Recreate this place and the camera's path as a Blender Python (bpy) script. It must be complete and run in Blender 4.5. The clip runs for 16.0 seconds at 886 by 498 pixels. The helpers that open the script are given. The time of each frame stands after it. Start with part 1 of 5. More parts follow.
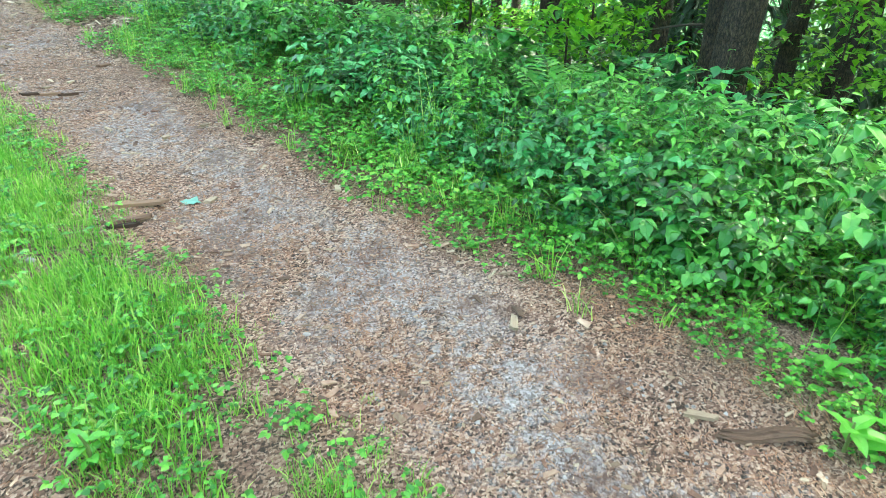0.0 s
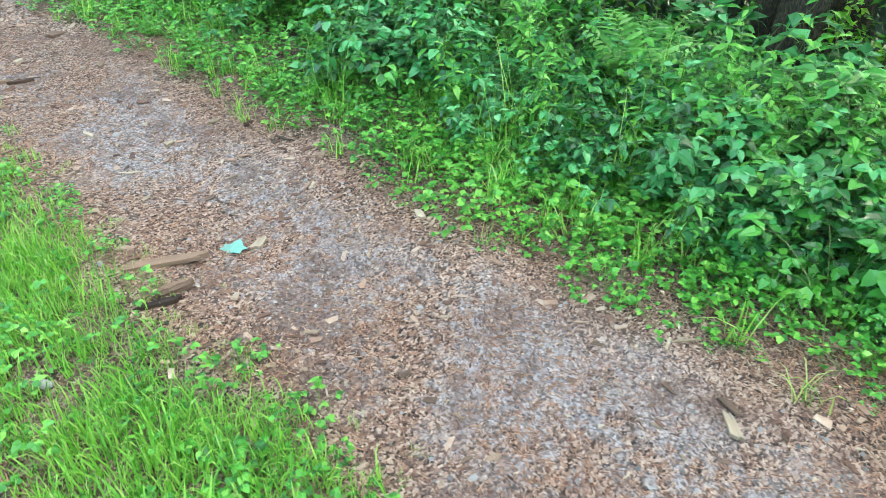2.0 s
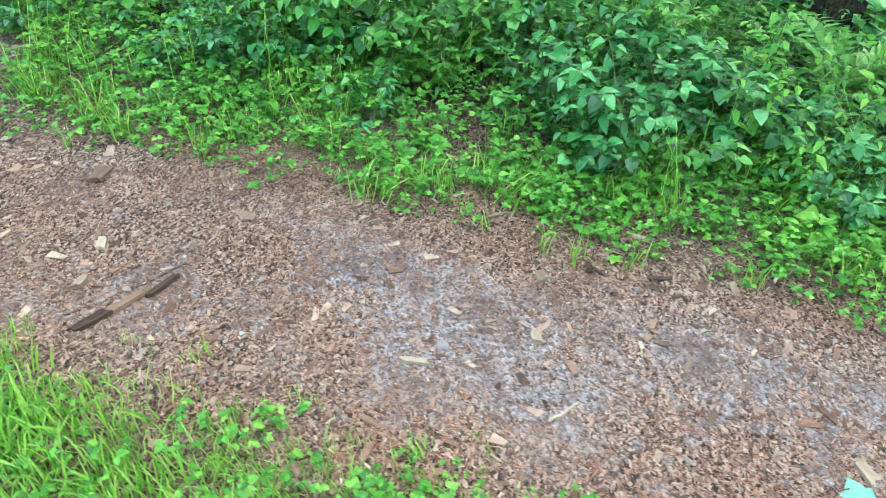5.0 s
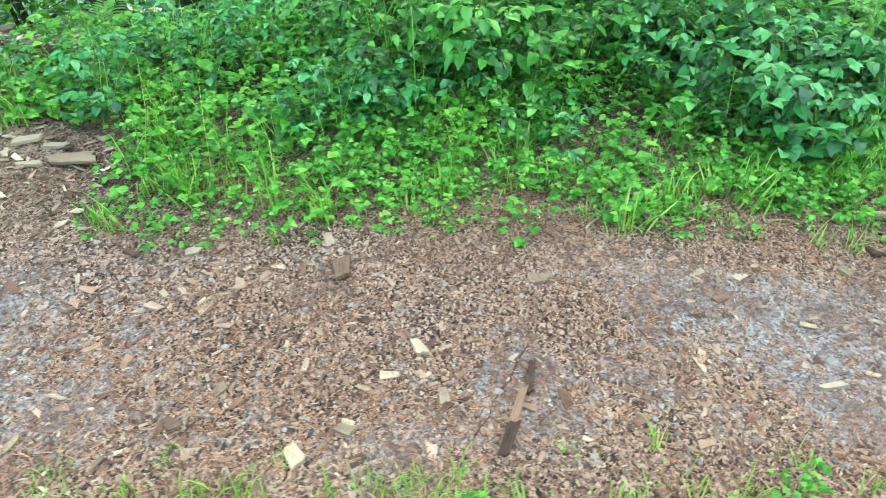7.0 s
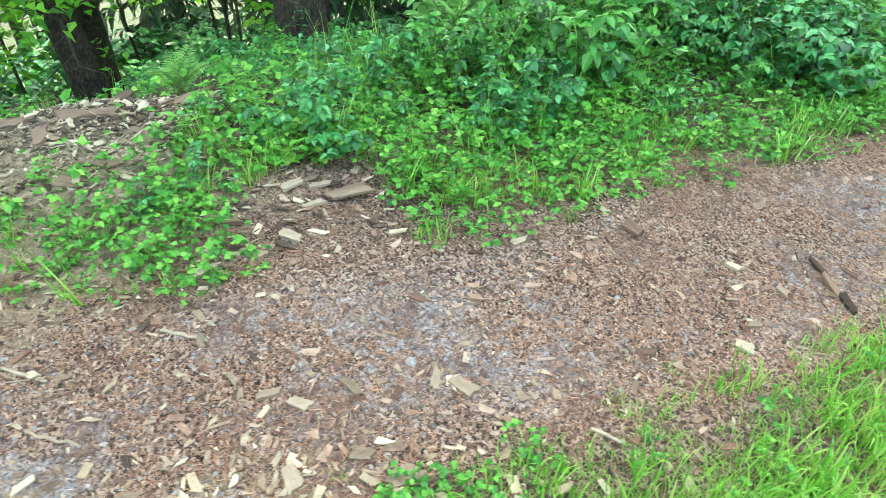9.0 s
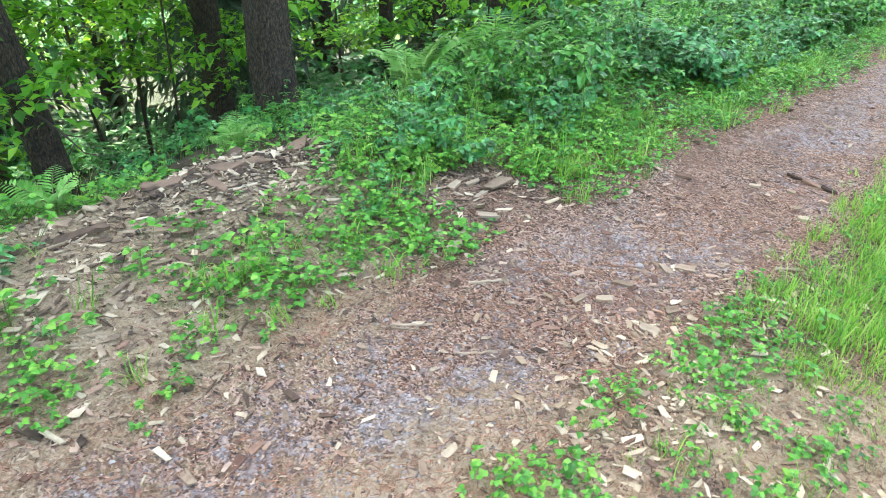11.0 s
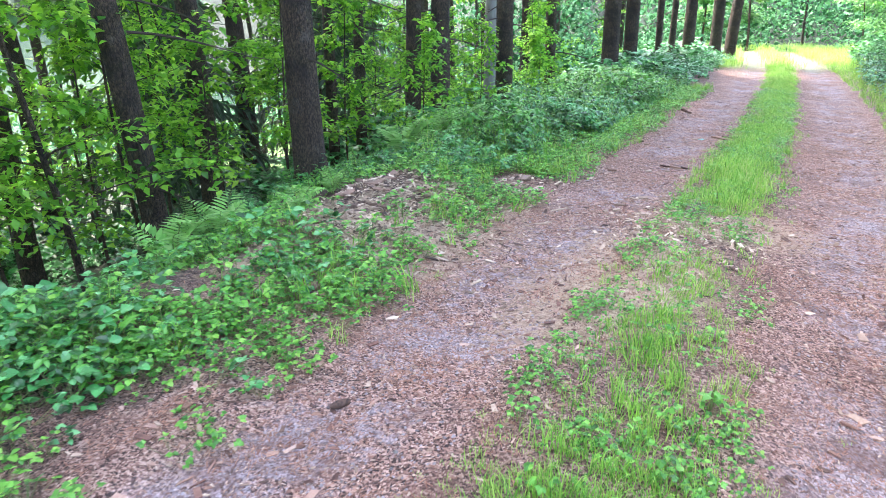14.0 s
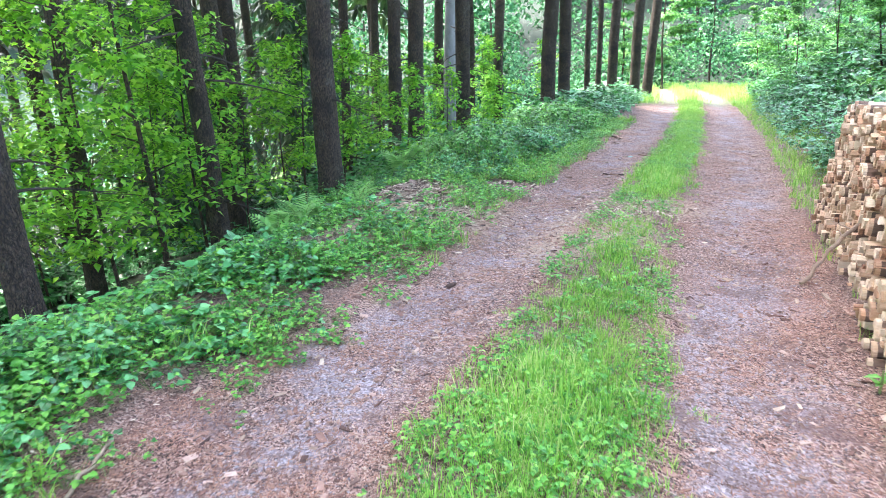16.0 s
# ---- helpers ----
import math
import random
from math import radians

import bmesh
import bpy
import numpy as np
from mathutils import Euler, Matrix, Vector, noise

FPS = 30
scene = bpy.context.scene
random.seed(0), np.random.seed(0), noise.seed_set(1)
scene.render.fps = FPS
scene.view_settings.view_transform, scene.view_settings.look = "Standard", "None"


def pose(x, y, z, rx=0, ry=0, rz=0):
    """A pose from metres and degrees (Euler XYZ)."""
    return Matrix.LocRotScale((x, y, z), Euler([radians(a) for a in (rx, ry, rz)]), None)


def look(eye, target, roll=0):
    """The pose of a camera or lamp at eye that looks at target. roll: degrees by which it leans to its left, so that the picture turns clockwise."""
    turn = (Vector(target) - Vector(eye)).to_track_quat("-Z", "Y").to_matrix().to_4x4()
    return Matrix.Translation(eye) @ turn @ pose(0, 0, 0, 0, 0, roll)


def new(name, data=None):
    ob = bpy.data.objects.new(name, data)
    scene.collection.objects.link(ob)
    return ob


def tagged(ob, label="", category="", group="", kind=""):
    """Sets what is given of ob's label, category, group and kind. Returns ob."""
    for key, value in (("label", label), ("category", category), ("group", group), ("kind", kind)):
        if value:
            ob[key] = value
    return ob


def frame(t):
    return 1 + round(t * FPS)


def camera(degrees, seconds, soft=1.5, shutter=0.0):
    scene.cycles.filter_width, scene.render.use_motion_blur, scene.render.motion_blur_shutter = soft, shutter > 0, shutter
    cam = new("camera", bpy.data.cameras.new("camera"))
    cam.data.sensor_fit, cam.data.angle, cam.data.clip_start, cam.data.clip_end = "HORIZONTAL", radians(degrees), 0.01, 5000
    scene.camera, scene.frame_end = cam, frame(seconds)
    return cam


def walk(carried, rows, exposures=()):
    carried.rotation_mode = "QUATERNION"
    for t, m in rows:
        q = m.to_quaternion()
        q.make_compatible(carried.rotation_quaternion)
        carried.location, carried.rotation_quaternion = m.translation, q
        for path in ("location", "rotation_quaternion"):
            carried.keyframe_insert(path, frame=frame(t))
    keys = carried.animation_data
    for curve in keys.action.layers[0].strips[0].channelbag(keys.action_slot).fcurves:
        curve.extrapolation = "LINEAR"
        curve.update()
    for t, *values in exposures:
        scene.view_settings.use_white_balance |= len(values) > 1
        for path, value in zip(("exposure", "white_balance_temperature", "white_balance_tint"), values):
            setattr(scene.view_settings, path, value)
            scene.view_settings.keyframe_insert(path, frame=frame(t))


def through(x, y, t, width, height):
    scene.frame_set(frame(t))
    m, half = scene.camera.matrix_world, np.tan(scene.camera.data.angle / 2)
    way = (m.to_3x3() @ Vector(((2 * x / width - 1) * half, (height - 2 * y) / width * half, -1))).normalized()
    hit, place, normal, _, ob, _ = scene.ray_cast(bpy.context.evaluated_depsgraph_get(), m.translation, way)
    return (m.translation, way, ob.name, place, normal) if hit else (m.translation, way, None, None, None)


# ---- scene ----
# camera: seconds, place, turn
cam = camera(68.0, 16.0, soft=0.85, shutter=0.2)
ROWS = [
    (0, -0.083, -0.146, 1.314, 62.01, -0.96, 137.32),
    (0.5, -0.215, -0.346, 1.318, 61.44, -0.94, 137.40),
    (1, -0.257, -0.547, 1.309, 58.67, -0.85, 137.40),
    (1.5, -0.167, -0.807, 1.343, 56.54, -0.88, 135.59),
    (2, -0.188, -1.138, 1.364, 55.45, -0.78, 131.69),
    (2.5, -0.153, -1.484, 1.377, 53.74, -0.96, 129.67),
    (3, -0.071, -1.852, 1.437, 53.53, -1.41, 126.95),
    (3.5, -0.094, -2.254, 1.439, 53.29, -1.23, 123.90),
    (4, -0.048, -2.681, 1.437, 51.94, -1.20, 119.32),
    (4.2, -0.024, -2.863, 1.472, 51.40, -1.26, 116.63),
    (6.3, -0.078, -4.385, 1.401, 52.90, -0.22, 94.60),
    (6.5, -0.095, -4.502, 1.419, 52.39, -0.12, 93.02),
    (7, -0.064, -4.877, 1.468, 51.45, 0.31, 88.74),
    (7.5, -0.042, -5.224, 1.492, 51.05, 0.46, 84.31),
    (8, -0.021, -5.639, 1.552, 50.98, 0.49, 79.02),
    (8.2, 0.022, -5.812, 1.575, 50.08, 1.11, 76.83),
    (8.5, 0.089, -6.069, 1.602, 50.95, 0.65, 73.81),
    (9, 0.045, -6.449, 1.673, 51.88, 0.69, 69.04),
    (9.5, 0.032, -6.881, 1.701, 51.97, 0.83, 64.37),
    (10, 0.005, -7.311, 1.733, 53.92, 0.38, 58.68),
    (10.2, -0.044, -7.502, 1.738, 54.56, 0.12, 56.08),
    (12.3, -0.115, -9.205, 1.698, 63.94, 0.81, 36.59),
    (12.5, -0.119, -9.385, 1.701, 64.22, 0.67, 35.62),
    (13, -0.132, -9.877, 1.752, 65.23, 0.82, 32.92),
    (13.3, -0.071, -10.219, 1.775, 65.58, 0.64, 30.89),
    (13.5, -0.005, -10.439, 1.791, 66.66, 1.08, 30.40),
    (14, 0.020, -10.961, 1.827, 68.31, 1.01, 29.17),
    (14.5, 0.048, -11.429, 1.862, 68.96, 1.03, 27.50),
    (15, 0.071, -11.930, 1.890, 69.87, 0.96, 26.08),
    (15.5, 0.088, -12.431, 1.955, 70.60, 0.97, 24.41),
    (16, 0.233, -12.982, 1.995, 71.56, 1.20, 23.22),
]
walk(cam, [(t, pose(x, y, z, rx, ry, rz)) for t, x, y, z, rx, ry, rz in ROWS],
     exposures=[(0.0, 4.2, 7800, -17.0), (4.2, 4.1, 7500, -4.0), (6.3, 4.22, 8100, -15.0), (10.2, 4.12, 8000, -8.0), (12.3, 4.02, 7150, 14.0), (14.0, 4.05, 6800, 17.0), (16.0, 4.04, 6700, 13.0)])

# daylight: a bright, hazy sky and a very soft sun from the west, over the spruces
world = bpy.data.worlds.new("daylight")
scene.world = world
world.use_nodes = True
wn = world.node_tree.nodes
sky = wn.new("ShaderNodeTexSky")
sky.sky_type = "NISHITA"
sky.sun_disc = False
sky.sun_elevation = radians(60)
sky.sun_rotation = radians(-72)
sky.dust_density = 3.0
world.node_tree.links.new(sky.outputs["Color"], wn["Background"].inputs["Color"])
wn["Background"].inputs["Strength"].default_value = 0.11

sun_data = bpy.data.lights.new("sun", "SUN")
sun_data.energy, sun_data.angle, sun_data.color = 1.5, radians(10), (1.0, 0.97, 0.92)
sun = new("sun", sun_data)
sun.matrix_world = look((0, 0, 0), (math.cos(radians(60)) * math.sin(radians(72)), -math.cos(radians(60)) * math.cos(radians(72)), -math.sin(radians(60))))


# ---- materials ----
def material(name):
    m = bpy.data.materials.new(name)
    m.use_nodes = True
    return m, m.node_tree.nodes, m.node_tree.links, m.node_tree.nodes["Principled BSDF"]


def ramp(nodes, stops):
    r = nodes.new("ShaderNodeValToRGB")
    e = r.color_ramp.elements
    while len(e) < len(stops):
        e.new(0.5)
    for k, (p, c) in enumerate(stops):
        e[k].position, e[k].color = p, (*c, 1)
    return r


def noise_node(nodes, links, vec, scale, detail=4.0, rough=0.6):
    n = nodes.new("ShaderNodeTexNoise")
    n.inputs["Scale"].default_value, n.inputs["Detail"].default_value, n.inputs["Roughness"].default_value = scale, detail, rough
    if vec is not None:
        links.new(vec, n.inputs["Vector"])
    return n


def calc(nodes, links, op, *args, clamp=False):
    n = nodes.new("ShaderNodeMath")
    n.operation, n.use_clamp = op, clamp
    for k, a in enumerate(args):
        if isinstance(a, (int, float)):
            n.inputs[k].default_value = a
        else:
            links.new(a, n.inputs[k])
    return n.outputs[0]


def step(nodes, links, value, lo, hi):
    n = nodes.new("ShaderNodeMapRange")
    n.interpolation_type = "SMOOTHSTEP"
    links.new(value, n.inputs["Value"])
    n.inputs["From Min"].default_value, n.inputs["From Max"].default_value = lo, hi
    return n.outputs["Result"]


def mixed(nodes, links, fac, a, b):
    n = nodes.new("ShaderNodeMix")
    n.data_type = "RGBA"
    for sock, v in ((n.inputs[0], fac), (n.inputs[6], a), (n.inputs[7], b)):
        if isinstance(v, tuple):
            sock.default_value = (*v, 1)
        elif isinstance(v, (int, float)):
            sock.default_value = v
        else:
            links.new(v, sock)
    return n.outputs[2]


def bumped(nodes, links, height, bsdf, strength=0.4, distance=0.02):
    b = nodes.new("ShaderNodeBump")
    b.inputs["Strength"].default_value, b.inputs["Distance"].default_value = strength, distance
    links.new(height, b.inputs["Height"])
    links.new(b.outputs["Normal"], bsdf.inputs["Normal"])


def leaf_material(name, stops, through=0.35, rough=0.42):
    """Leaves: colour differs leaf by leaf and in patches; light shines through them."""
    m, n, l, b = material(name)
    geo = n.new("ShaderNodeNewGeometry")
    pos = geo.outputs["Position"]
    patch = noise_node(n, l, pos, 1.3, 2)
    v = calc(n, l, "ADD", calc(n, l, "MULTIPLY", geo.outputs["Random Per Island"], 0.7), calc(n, l, "MULTIPLY", patch.outputs["Fac"], 0.45))
    r = ramp(n, stops)
    l.new(v, r.inputs["Fac"])
    fine = noise_node(n, l, pos, 90, 3)
    col = mixed(n, l, calc(n, l, "MULTIPLY", fine.outputs["Fac"], 0.25), r.outputs["Color"], (0.05, 0.07, 0.02))
    l.new(col, b.inputs["Base Color"])
    b.inputs["Roughness"].default_value = rough
    b.inputs["Specular IOR Level"].default_value = 0.65
    bumped(n, l, fine.outputs["Fac"], b, 0.25, 0.004)
    t = n.new("ShaderNodeBsdfTranslucent")
    hsv = n.new("ShaderNodeHueSaturation")
    hsv.inputs["Hue"].default_value, hsv.inputs["Value"].default_value = 0.48, 1.5
    l.new(col, hsv.inputs["Color"])
    l.new(hsv.outputs["Color"], t.inputs["Color"])
    mx = n.new("ShaderNodeMixShader")
    mx.inputs[0].default_value = through
    l.new(b.outputs["BSDF"], mx.inputs[1])
    l.new(t.outputs["BSDF"], mx.inputs[2])
    l.new(mx.outputs["Shader"], n["Material Output"].inputs["Surface"])
    return m


def piece_material(name, stops, rough=0.8, scale=40.0, stretch=(1, 1, 1), island=True, bump=0.5):
    """Bark, wood, stone bits: colour by piece, grain by noise."""
    m, n, l, b = material(name)
    tc = n.new("ShaderNodeTexCoord")
    mp = n.new("ShaderNodeMapping")
    mp.inputs["Scale"].default_value = stretch
    l.new(tc.outputs["Object"], mp.inputs["Vector"])
    grain = noise_node(n, l, mp.outputs["Vector"], scale, 5)
    coarse = noise_node(n, l, mp.outputs["Vector"], scale * 0.12, 2)
    if island:
        rnd = n.new("ShaderNodeNewGeometry").outputs["Random Per Island"]
    else:
        rnd = n.new("ShaderNodeObjectInfo").outputs["Random"]
    v = calc(n, l, "ADD", calc(n, l, "MULTIPLY", rnd, 0.5), calc(n, l, "ADD", calc(n, l, "MULTIPLY", grain.outputs["Fac"], 0.35), calc(n, l, "MULTIPLY", coarse.outputs["Fac"], 0.25)))
    r = ramp(n, stops)
    l.new(v, r.inputs["Fac"])
    l.new(r.outputs["Color"], b.inputs["Base Color"])
    b.inputs["Roughness"].default_value = rough
    bumped(n, l, grain.outputs["Fac"], b, bump, 0.01)
    return m


def ground_material():
    m, n, l, b = material("forest_track_soil")
    pos = n.new("ShaderNodeNewGeometry").outputs["Position"]
    sep = n.new("ShaderNodeSeparateXYZ")
    l.new(pos, sep.inputs[0])
    x, y = sep.outputs["X"], sep.outputs["Y"]
    bend = calc(n, l, "POWER", calc(n, l, "MAXIMUM", calc(n, l, "ADD", y, 4.0), 0.0), 2.0)
    wob = noise_node(n, l, pos, 1.6, 3)
    xs = calc(n, l, "ADD", calc(n, l, "ADD", x, calc(n, l, "MULTIPLY", bend, 0.0025)), calc(n, l, "MULTIPLY", calc(n, l, "SUBTRACT", wob.outputs["Fac"], 0.5), 0.5))
    # ruts: distance from the middle of each
    dw = calc(n, l, "ABSOLUTE", calc(n, l, "ADD", xs, 1.2))
    de = calc(n, l, "ABSOLUTE", calc(n, l, "SUBTRACT", xs, 0.42))
    near = calc(n, l, "MINIMUM", dw, de)
    rut = calc(n, l, "SUBTRACT", 1.0, step(n, l, near, 0.36, 0.66))
    fine = noise_node(n, l, pos, 120, 6, 0.75)
    mid = noise_node(n, l, pos, 22, 5, 0.65)
    big = noise_node(n, l, pos, 1.7, 4, 0.6)
    # litter of needles and bark crumbs
    lit = ramp(n, [(0.30, (0.022, 0.012, 0.009)), (0.41, (0.15, 0.078, 0.056)), (0.55, (0.35, 0.195, 0.145)), (0.72, (0.66, 0.47, 0.37))])
    bits = n.new("ShaderNodeTexVoronoi")
    bits.inputs["Scale"].default_value = 150
    warped = n.new("ShaderNodeVectorMath")
    warped.operation = "MULTIPLY_ADD"
    l.new(mid.outputs["Color"], warped.inputs[0])
    warped.inputs[1].default_value = (0.06, 0.03, 0.0)
    l.new(pos, warped.inputs[2])
    l.new(warped.outputs[0], bits.inputs["Vector"])
    pick = n.new("ShaderNodeSeparateColor")
    l.new(bits.outputs["Color"], pick.inputs[0])
    l.new(calc(n, l, "ADD", calc(n, l, "MULTIPLY", pick.outputs[0], 0.42), calc(n, l, "ADD", calc(n, l, "MULTIPLY", fine.outputs["Fac"], 0.38), calc(n, l, "MULTIPLY", big.outputs["Fac"], 0.2))), lit.inputs["Fac"])
    # washed grey gravel
    vor = n.new("ShaderNodeTexVoronoi")
    vor.inputs["Scale"].default_value = 130
    l.new(pos, vor.inputs["Vector"])
    grv = ramp(n, [(0.1, (0.08, 0.066, 0.068)), (0.5, (0.32, 0.28, 0.295)), (0.95, (0.66, 0.60, 0.63))])
    l.new(vor.outputs["Color"], grv.inputs["Fac"])
    gm = calc(n, l, "MULTIPLY", step(n, l, calc(n, l, "ADD", calc(n, l, "MULTIPLY", big.outputs["Fac"], 0.65), calc(n, l, "MULTIPLY", mid.outputs["Fac"], 0.45)), 0.49, 0.62), calc(n, l, "SUBTRACT", 1.0, step(n, l, near, 0.08, 0.45)))
    track = mixed(n, l, calc(n, l, "MULTIPLY", gm, 0.85), lit.outputs["Color"], grv.outputs["Color"])
    # damp brown drifts
    drift = noise_node(n, l, pos, 3.4, 5, 0.65)
    track = mixed(n, l, calc(n, l, "MULTIPLY", step(n, l, drift.outputs["Fac"], 0.5, 0.64), 0.6), track, (0.12, 0.055, 0.038))
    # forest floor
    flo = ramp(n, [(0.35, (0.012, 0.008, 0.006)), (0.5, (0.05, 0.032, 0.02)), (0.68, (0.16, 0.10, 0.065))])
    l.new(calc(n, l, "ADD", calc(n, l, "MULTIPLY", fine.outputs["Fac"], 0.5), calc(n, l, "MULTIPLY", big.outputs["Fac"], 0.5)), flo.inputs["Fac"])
    # brown litter runs on under the verge
    verge = calc(n, l, "MULTIPLY", step(n, l, xs, -2.75, -2.2), calc(n, l, "SUBTRACT", 1.0, step(n, l, xs, 1.2, 1.7)))
    # under the spruces: mossy green with the canopy's shade darkened into it
    shaded_moss = ramp(n, [(0.4, (0.006, 0.012, 0.005)), (0.6, (0.02, 0.05, 0.015))])
    l.new(mid.outputs["Fac"], shaded_moss.inputs["Fac"])
    flo_col = mixed(n, l, calc(n, l, "MULTIPLY", calc(n, l, "SUBTRACT", 1.0, step(n, l, xs, -5.6, -3.6)), 0.85), flo.outputs["Color"], shaded_moss.outputs["Color"])
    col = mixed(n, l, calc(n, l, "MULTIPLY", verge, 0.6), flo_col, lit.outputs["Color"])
    col = mixed(n, l, rut, col, track)
    # sawdust heaps beside and on the track
    def spot(cx, cy, rx, ry):
        a = calc(n, l, "DIVIDE", calc(n, l, "SUBTRACT", x, cx), rx)
        c = calc(n, l, "DIVIDE", calc(n, l, "SUBTRACT", y, cy), ry)
        d = calc(n, l, "SQRT", calc(n, l, "ADD", calc(n, l, "MULTIPLY", a, a), calc(n, l, "MULTIPLY", c, c)))
        d = calc(n, l, "ADD", d, calc(n, l, "MULTIPLY", calc(n, l, "SUBTRACT", wob.outputs["Fac"], 0.5), 1.0))
        d = calc(n, l, "ADD", d, calc(n, l, "MULTIPLY", calc(n, l, "SUBTRACT", mid.outputs["Fac"], 0.5), 2.4))
        return calc(n, l, "SUBTRACT", 1.0, step(n, l, d, 0.75, 1.2))
    saw = ramp(n, [(0.36, (0.13, 0.085, 0.05)), (0.47, (0.42, 0.30, 0.19)), (0.62, (0.70, 0.56, 0.40))])
    l.new(calc(n, l, "ADD", calc(n, l, "MULTIPLY", fine.outputs["Fac"], 0.5), calc(n, l, "MULTIPLY", mid.outputs["Fac"], 0.5)), saw.inputs["Fac"])
    sm = calc(n, l, "MAXIMUM", spot(-2.25, -7.75, 0.75, 1.25), calc(n, l, "MAXIMUM", spot(-0.72, -7.85, 0.42, 0.9), spot(-0.3, -6.6, 0.55, 0.35)))
    col = mixed(n, l, calc(n, l, "MULTIPLY", sm, 0.7), col, saw.outputs["Color"])
    # meadow past the wood and at the end of the track
    mea = ramp(n, [(0.3, (0.03, 0.09, 0.015)), (0.6, (0.09, 0.19, 0.03)), (0.8, (0.18, 0.27, 0.07))])
    l.new(mid.outputs["Fac"], mea.inputs["Fac"])
    mw = calc(n, l, "SUBTRACT", 1.0, step(n, l, calc(n, l, "ADD", x, calc(n, l, "MULTIPLY", wob.outputs["Fac"], 3.0)), -33.0, -27.0))
    mn = step(n, l, calc(n, l, "ADD", y, calc(n, l, "MULTIPLY", wob.outputs["Fac"], 3.0)), 11.0, 15.0)
    col = mixed(n, l, calc(n, l, "MAXIMUM", mw, calc(n, l, "MULTIPLY", mn, calc(n, l, "SUBTRACT", 1.0, calc(n, l, "MULTIPLY", rut, 0.45)))), col, mea.outputs["Color"])
    col = mixed(n, l, calc(n, l, "SUBTRACT", 1.0, step(n, l, x, -40.0, -28.0)), col, (0.025, 0.07, 0.035))
    # past the clearing: the hollow's shade put into the colour as near-black green
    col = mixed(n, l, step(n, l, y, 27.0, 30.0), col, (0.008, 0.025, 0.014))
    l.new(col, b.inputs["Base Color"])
    b.inputs["Roughness"].default_value = 0.85
    bumped(n, l, calc(n, l, "ADD", calc(n, l, "MULTIPLY", fine.outputs["Fac"], 0.5), calc(n, l, "ADD", calc(n, l, "MULTIPLY", pick.outputs[0], 0.5), mid.outputs["Fac"])), b, 0.9, 0.02)
    return m


def bark_material():
    """Scaly spruce bark: plates parted by dark cracks, with grey lichen."""
    m, n, l, b = material("spruce_bark")
    tc = n.new("ShaderNodeTexCoord")
    mp = n.new("ShaderNodeMapping")
    mp.inputs["Scale"].default_value = (1, 1, 0.38)
    l.new(tc.outputs["Object"], mp.inputs["Vector"])
    warp = noise_node(n, l, mp.outputs["Vector"], 6, 4)
    add = n.new("ShaderNodeVectorMath")
    add.operation = "MULTIPLY_ADD"
    l.new(warp.outputs["Color"], add.inputs[0])
    add.inputs[1].default_value = (0.12, 0.12, 0.12)
    l.new(mp.outputs["Vector"], add.inputs[2])
    vor = n.new("ShaderNodeTexVoronoi")
    vor.feature = "DISTANCE_TO_EDGE"
    vor.inputs["Scale"].default_value = 58
    l.new(add.outputs[0], vor.inputs["Vector"])
    plate = step(n, l, vor.outputs["Distance"], 0.0, 0.16)
    grain = noise_node(n, l, mp.outputs["Vector"], 70, 5, 0.7)
    lich = noise_node(n, l, tc.outputs["Object"], 5.5, 5, 0.7)
    base = ramp(n, [(0.35, (0.028, 0.018, 0.011)), (0.5, (0.080, 0.052, 0.032)), (0.7, (0.16, 0.108, 0.070))])
    l.new(grain.outputs["Fac"], base.inputs["Fac"])
    col = mixed(n, l, calc(n, l, "MULTIPLY", step(n, l, lich.outputs["Fac"], 0.54, 0.68), 0.4), base.outputs["Color"], (0.17, 0.155, 0.13))
    col = mixed(n, l, calc(n, l, "ADD", calc(n, l, "MULTIPLY", plate, 0.6), 0.4), (0.010, 0.008, 0.006), col)
    dark = noise_node(n, l, tc.outputs["Object"], 1.8, 3)
    col = mixed(n, l, calc(n, l, "MULTIPLY", step(n, l, dark.outputs["Fac"], 0.5, 0.62), 0.6), col, (0.015, 0.011, 0.009))
    l.new(col, b.inputs["Base Color"])
    b.inputs["Roughness"].default_value = 0.9
    bumped(n, l, calc(n, l, "ADD", plate, calc(n, l, "MULTIPLY", grain.outputs["Fac"], 0.6)), b, 1.0, 0.03)
    return m


M_GROUND = ground_material()
M_UNDER = leaf_material("bramble_leaf", [(0.15, (0.006, 0.045, 0.012)), (0.4, (0.022, 0.15, 0.035)), (0.7, (0.06, 0.33, 0.085)), (0.95, (0.22, 0.56, 0.22))], 0.12, 0.32)
M_HERB = leaf_material("herb_leaf", [(0.12, (0.015, 0.09, 0.015)), (0.4, (0.06, 0.28, 0.035)), (0.75, (0.16, 0.50, 0.07)), (1.0, (0.36, 0.64, 0.12))], 0.28, 0.36)
M_RASP = leaf_material("raspberry_leaf", [(0.15, (0.007, 0.045, 0.01)), (0.4, (0.028, 0.17, 0.025)), (0.7, (0.085, 0.36, 0.05)), (0.95, (0.24, 0.56, 0.13))], 0.14, 0.34)
M_HAZEL = leaf_material("hazel_leaf", [(0.12, (0.008, 0.05, 0.012)), (0.45, (0.04, 0.20, 0.04)), (0.8, (0.12, 0.40, 0.08)), (1.0, (0.24, 0.52, 0.12))], 0.3)
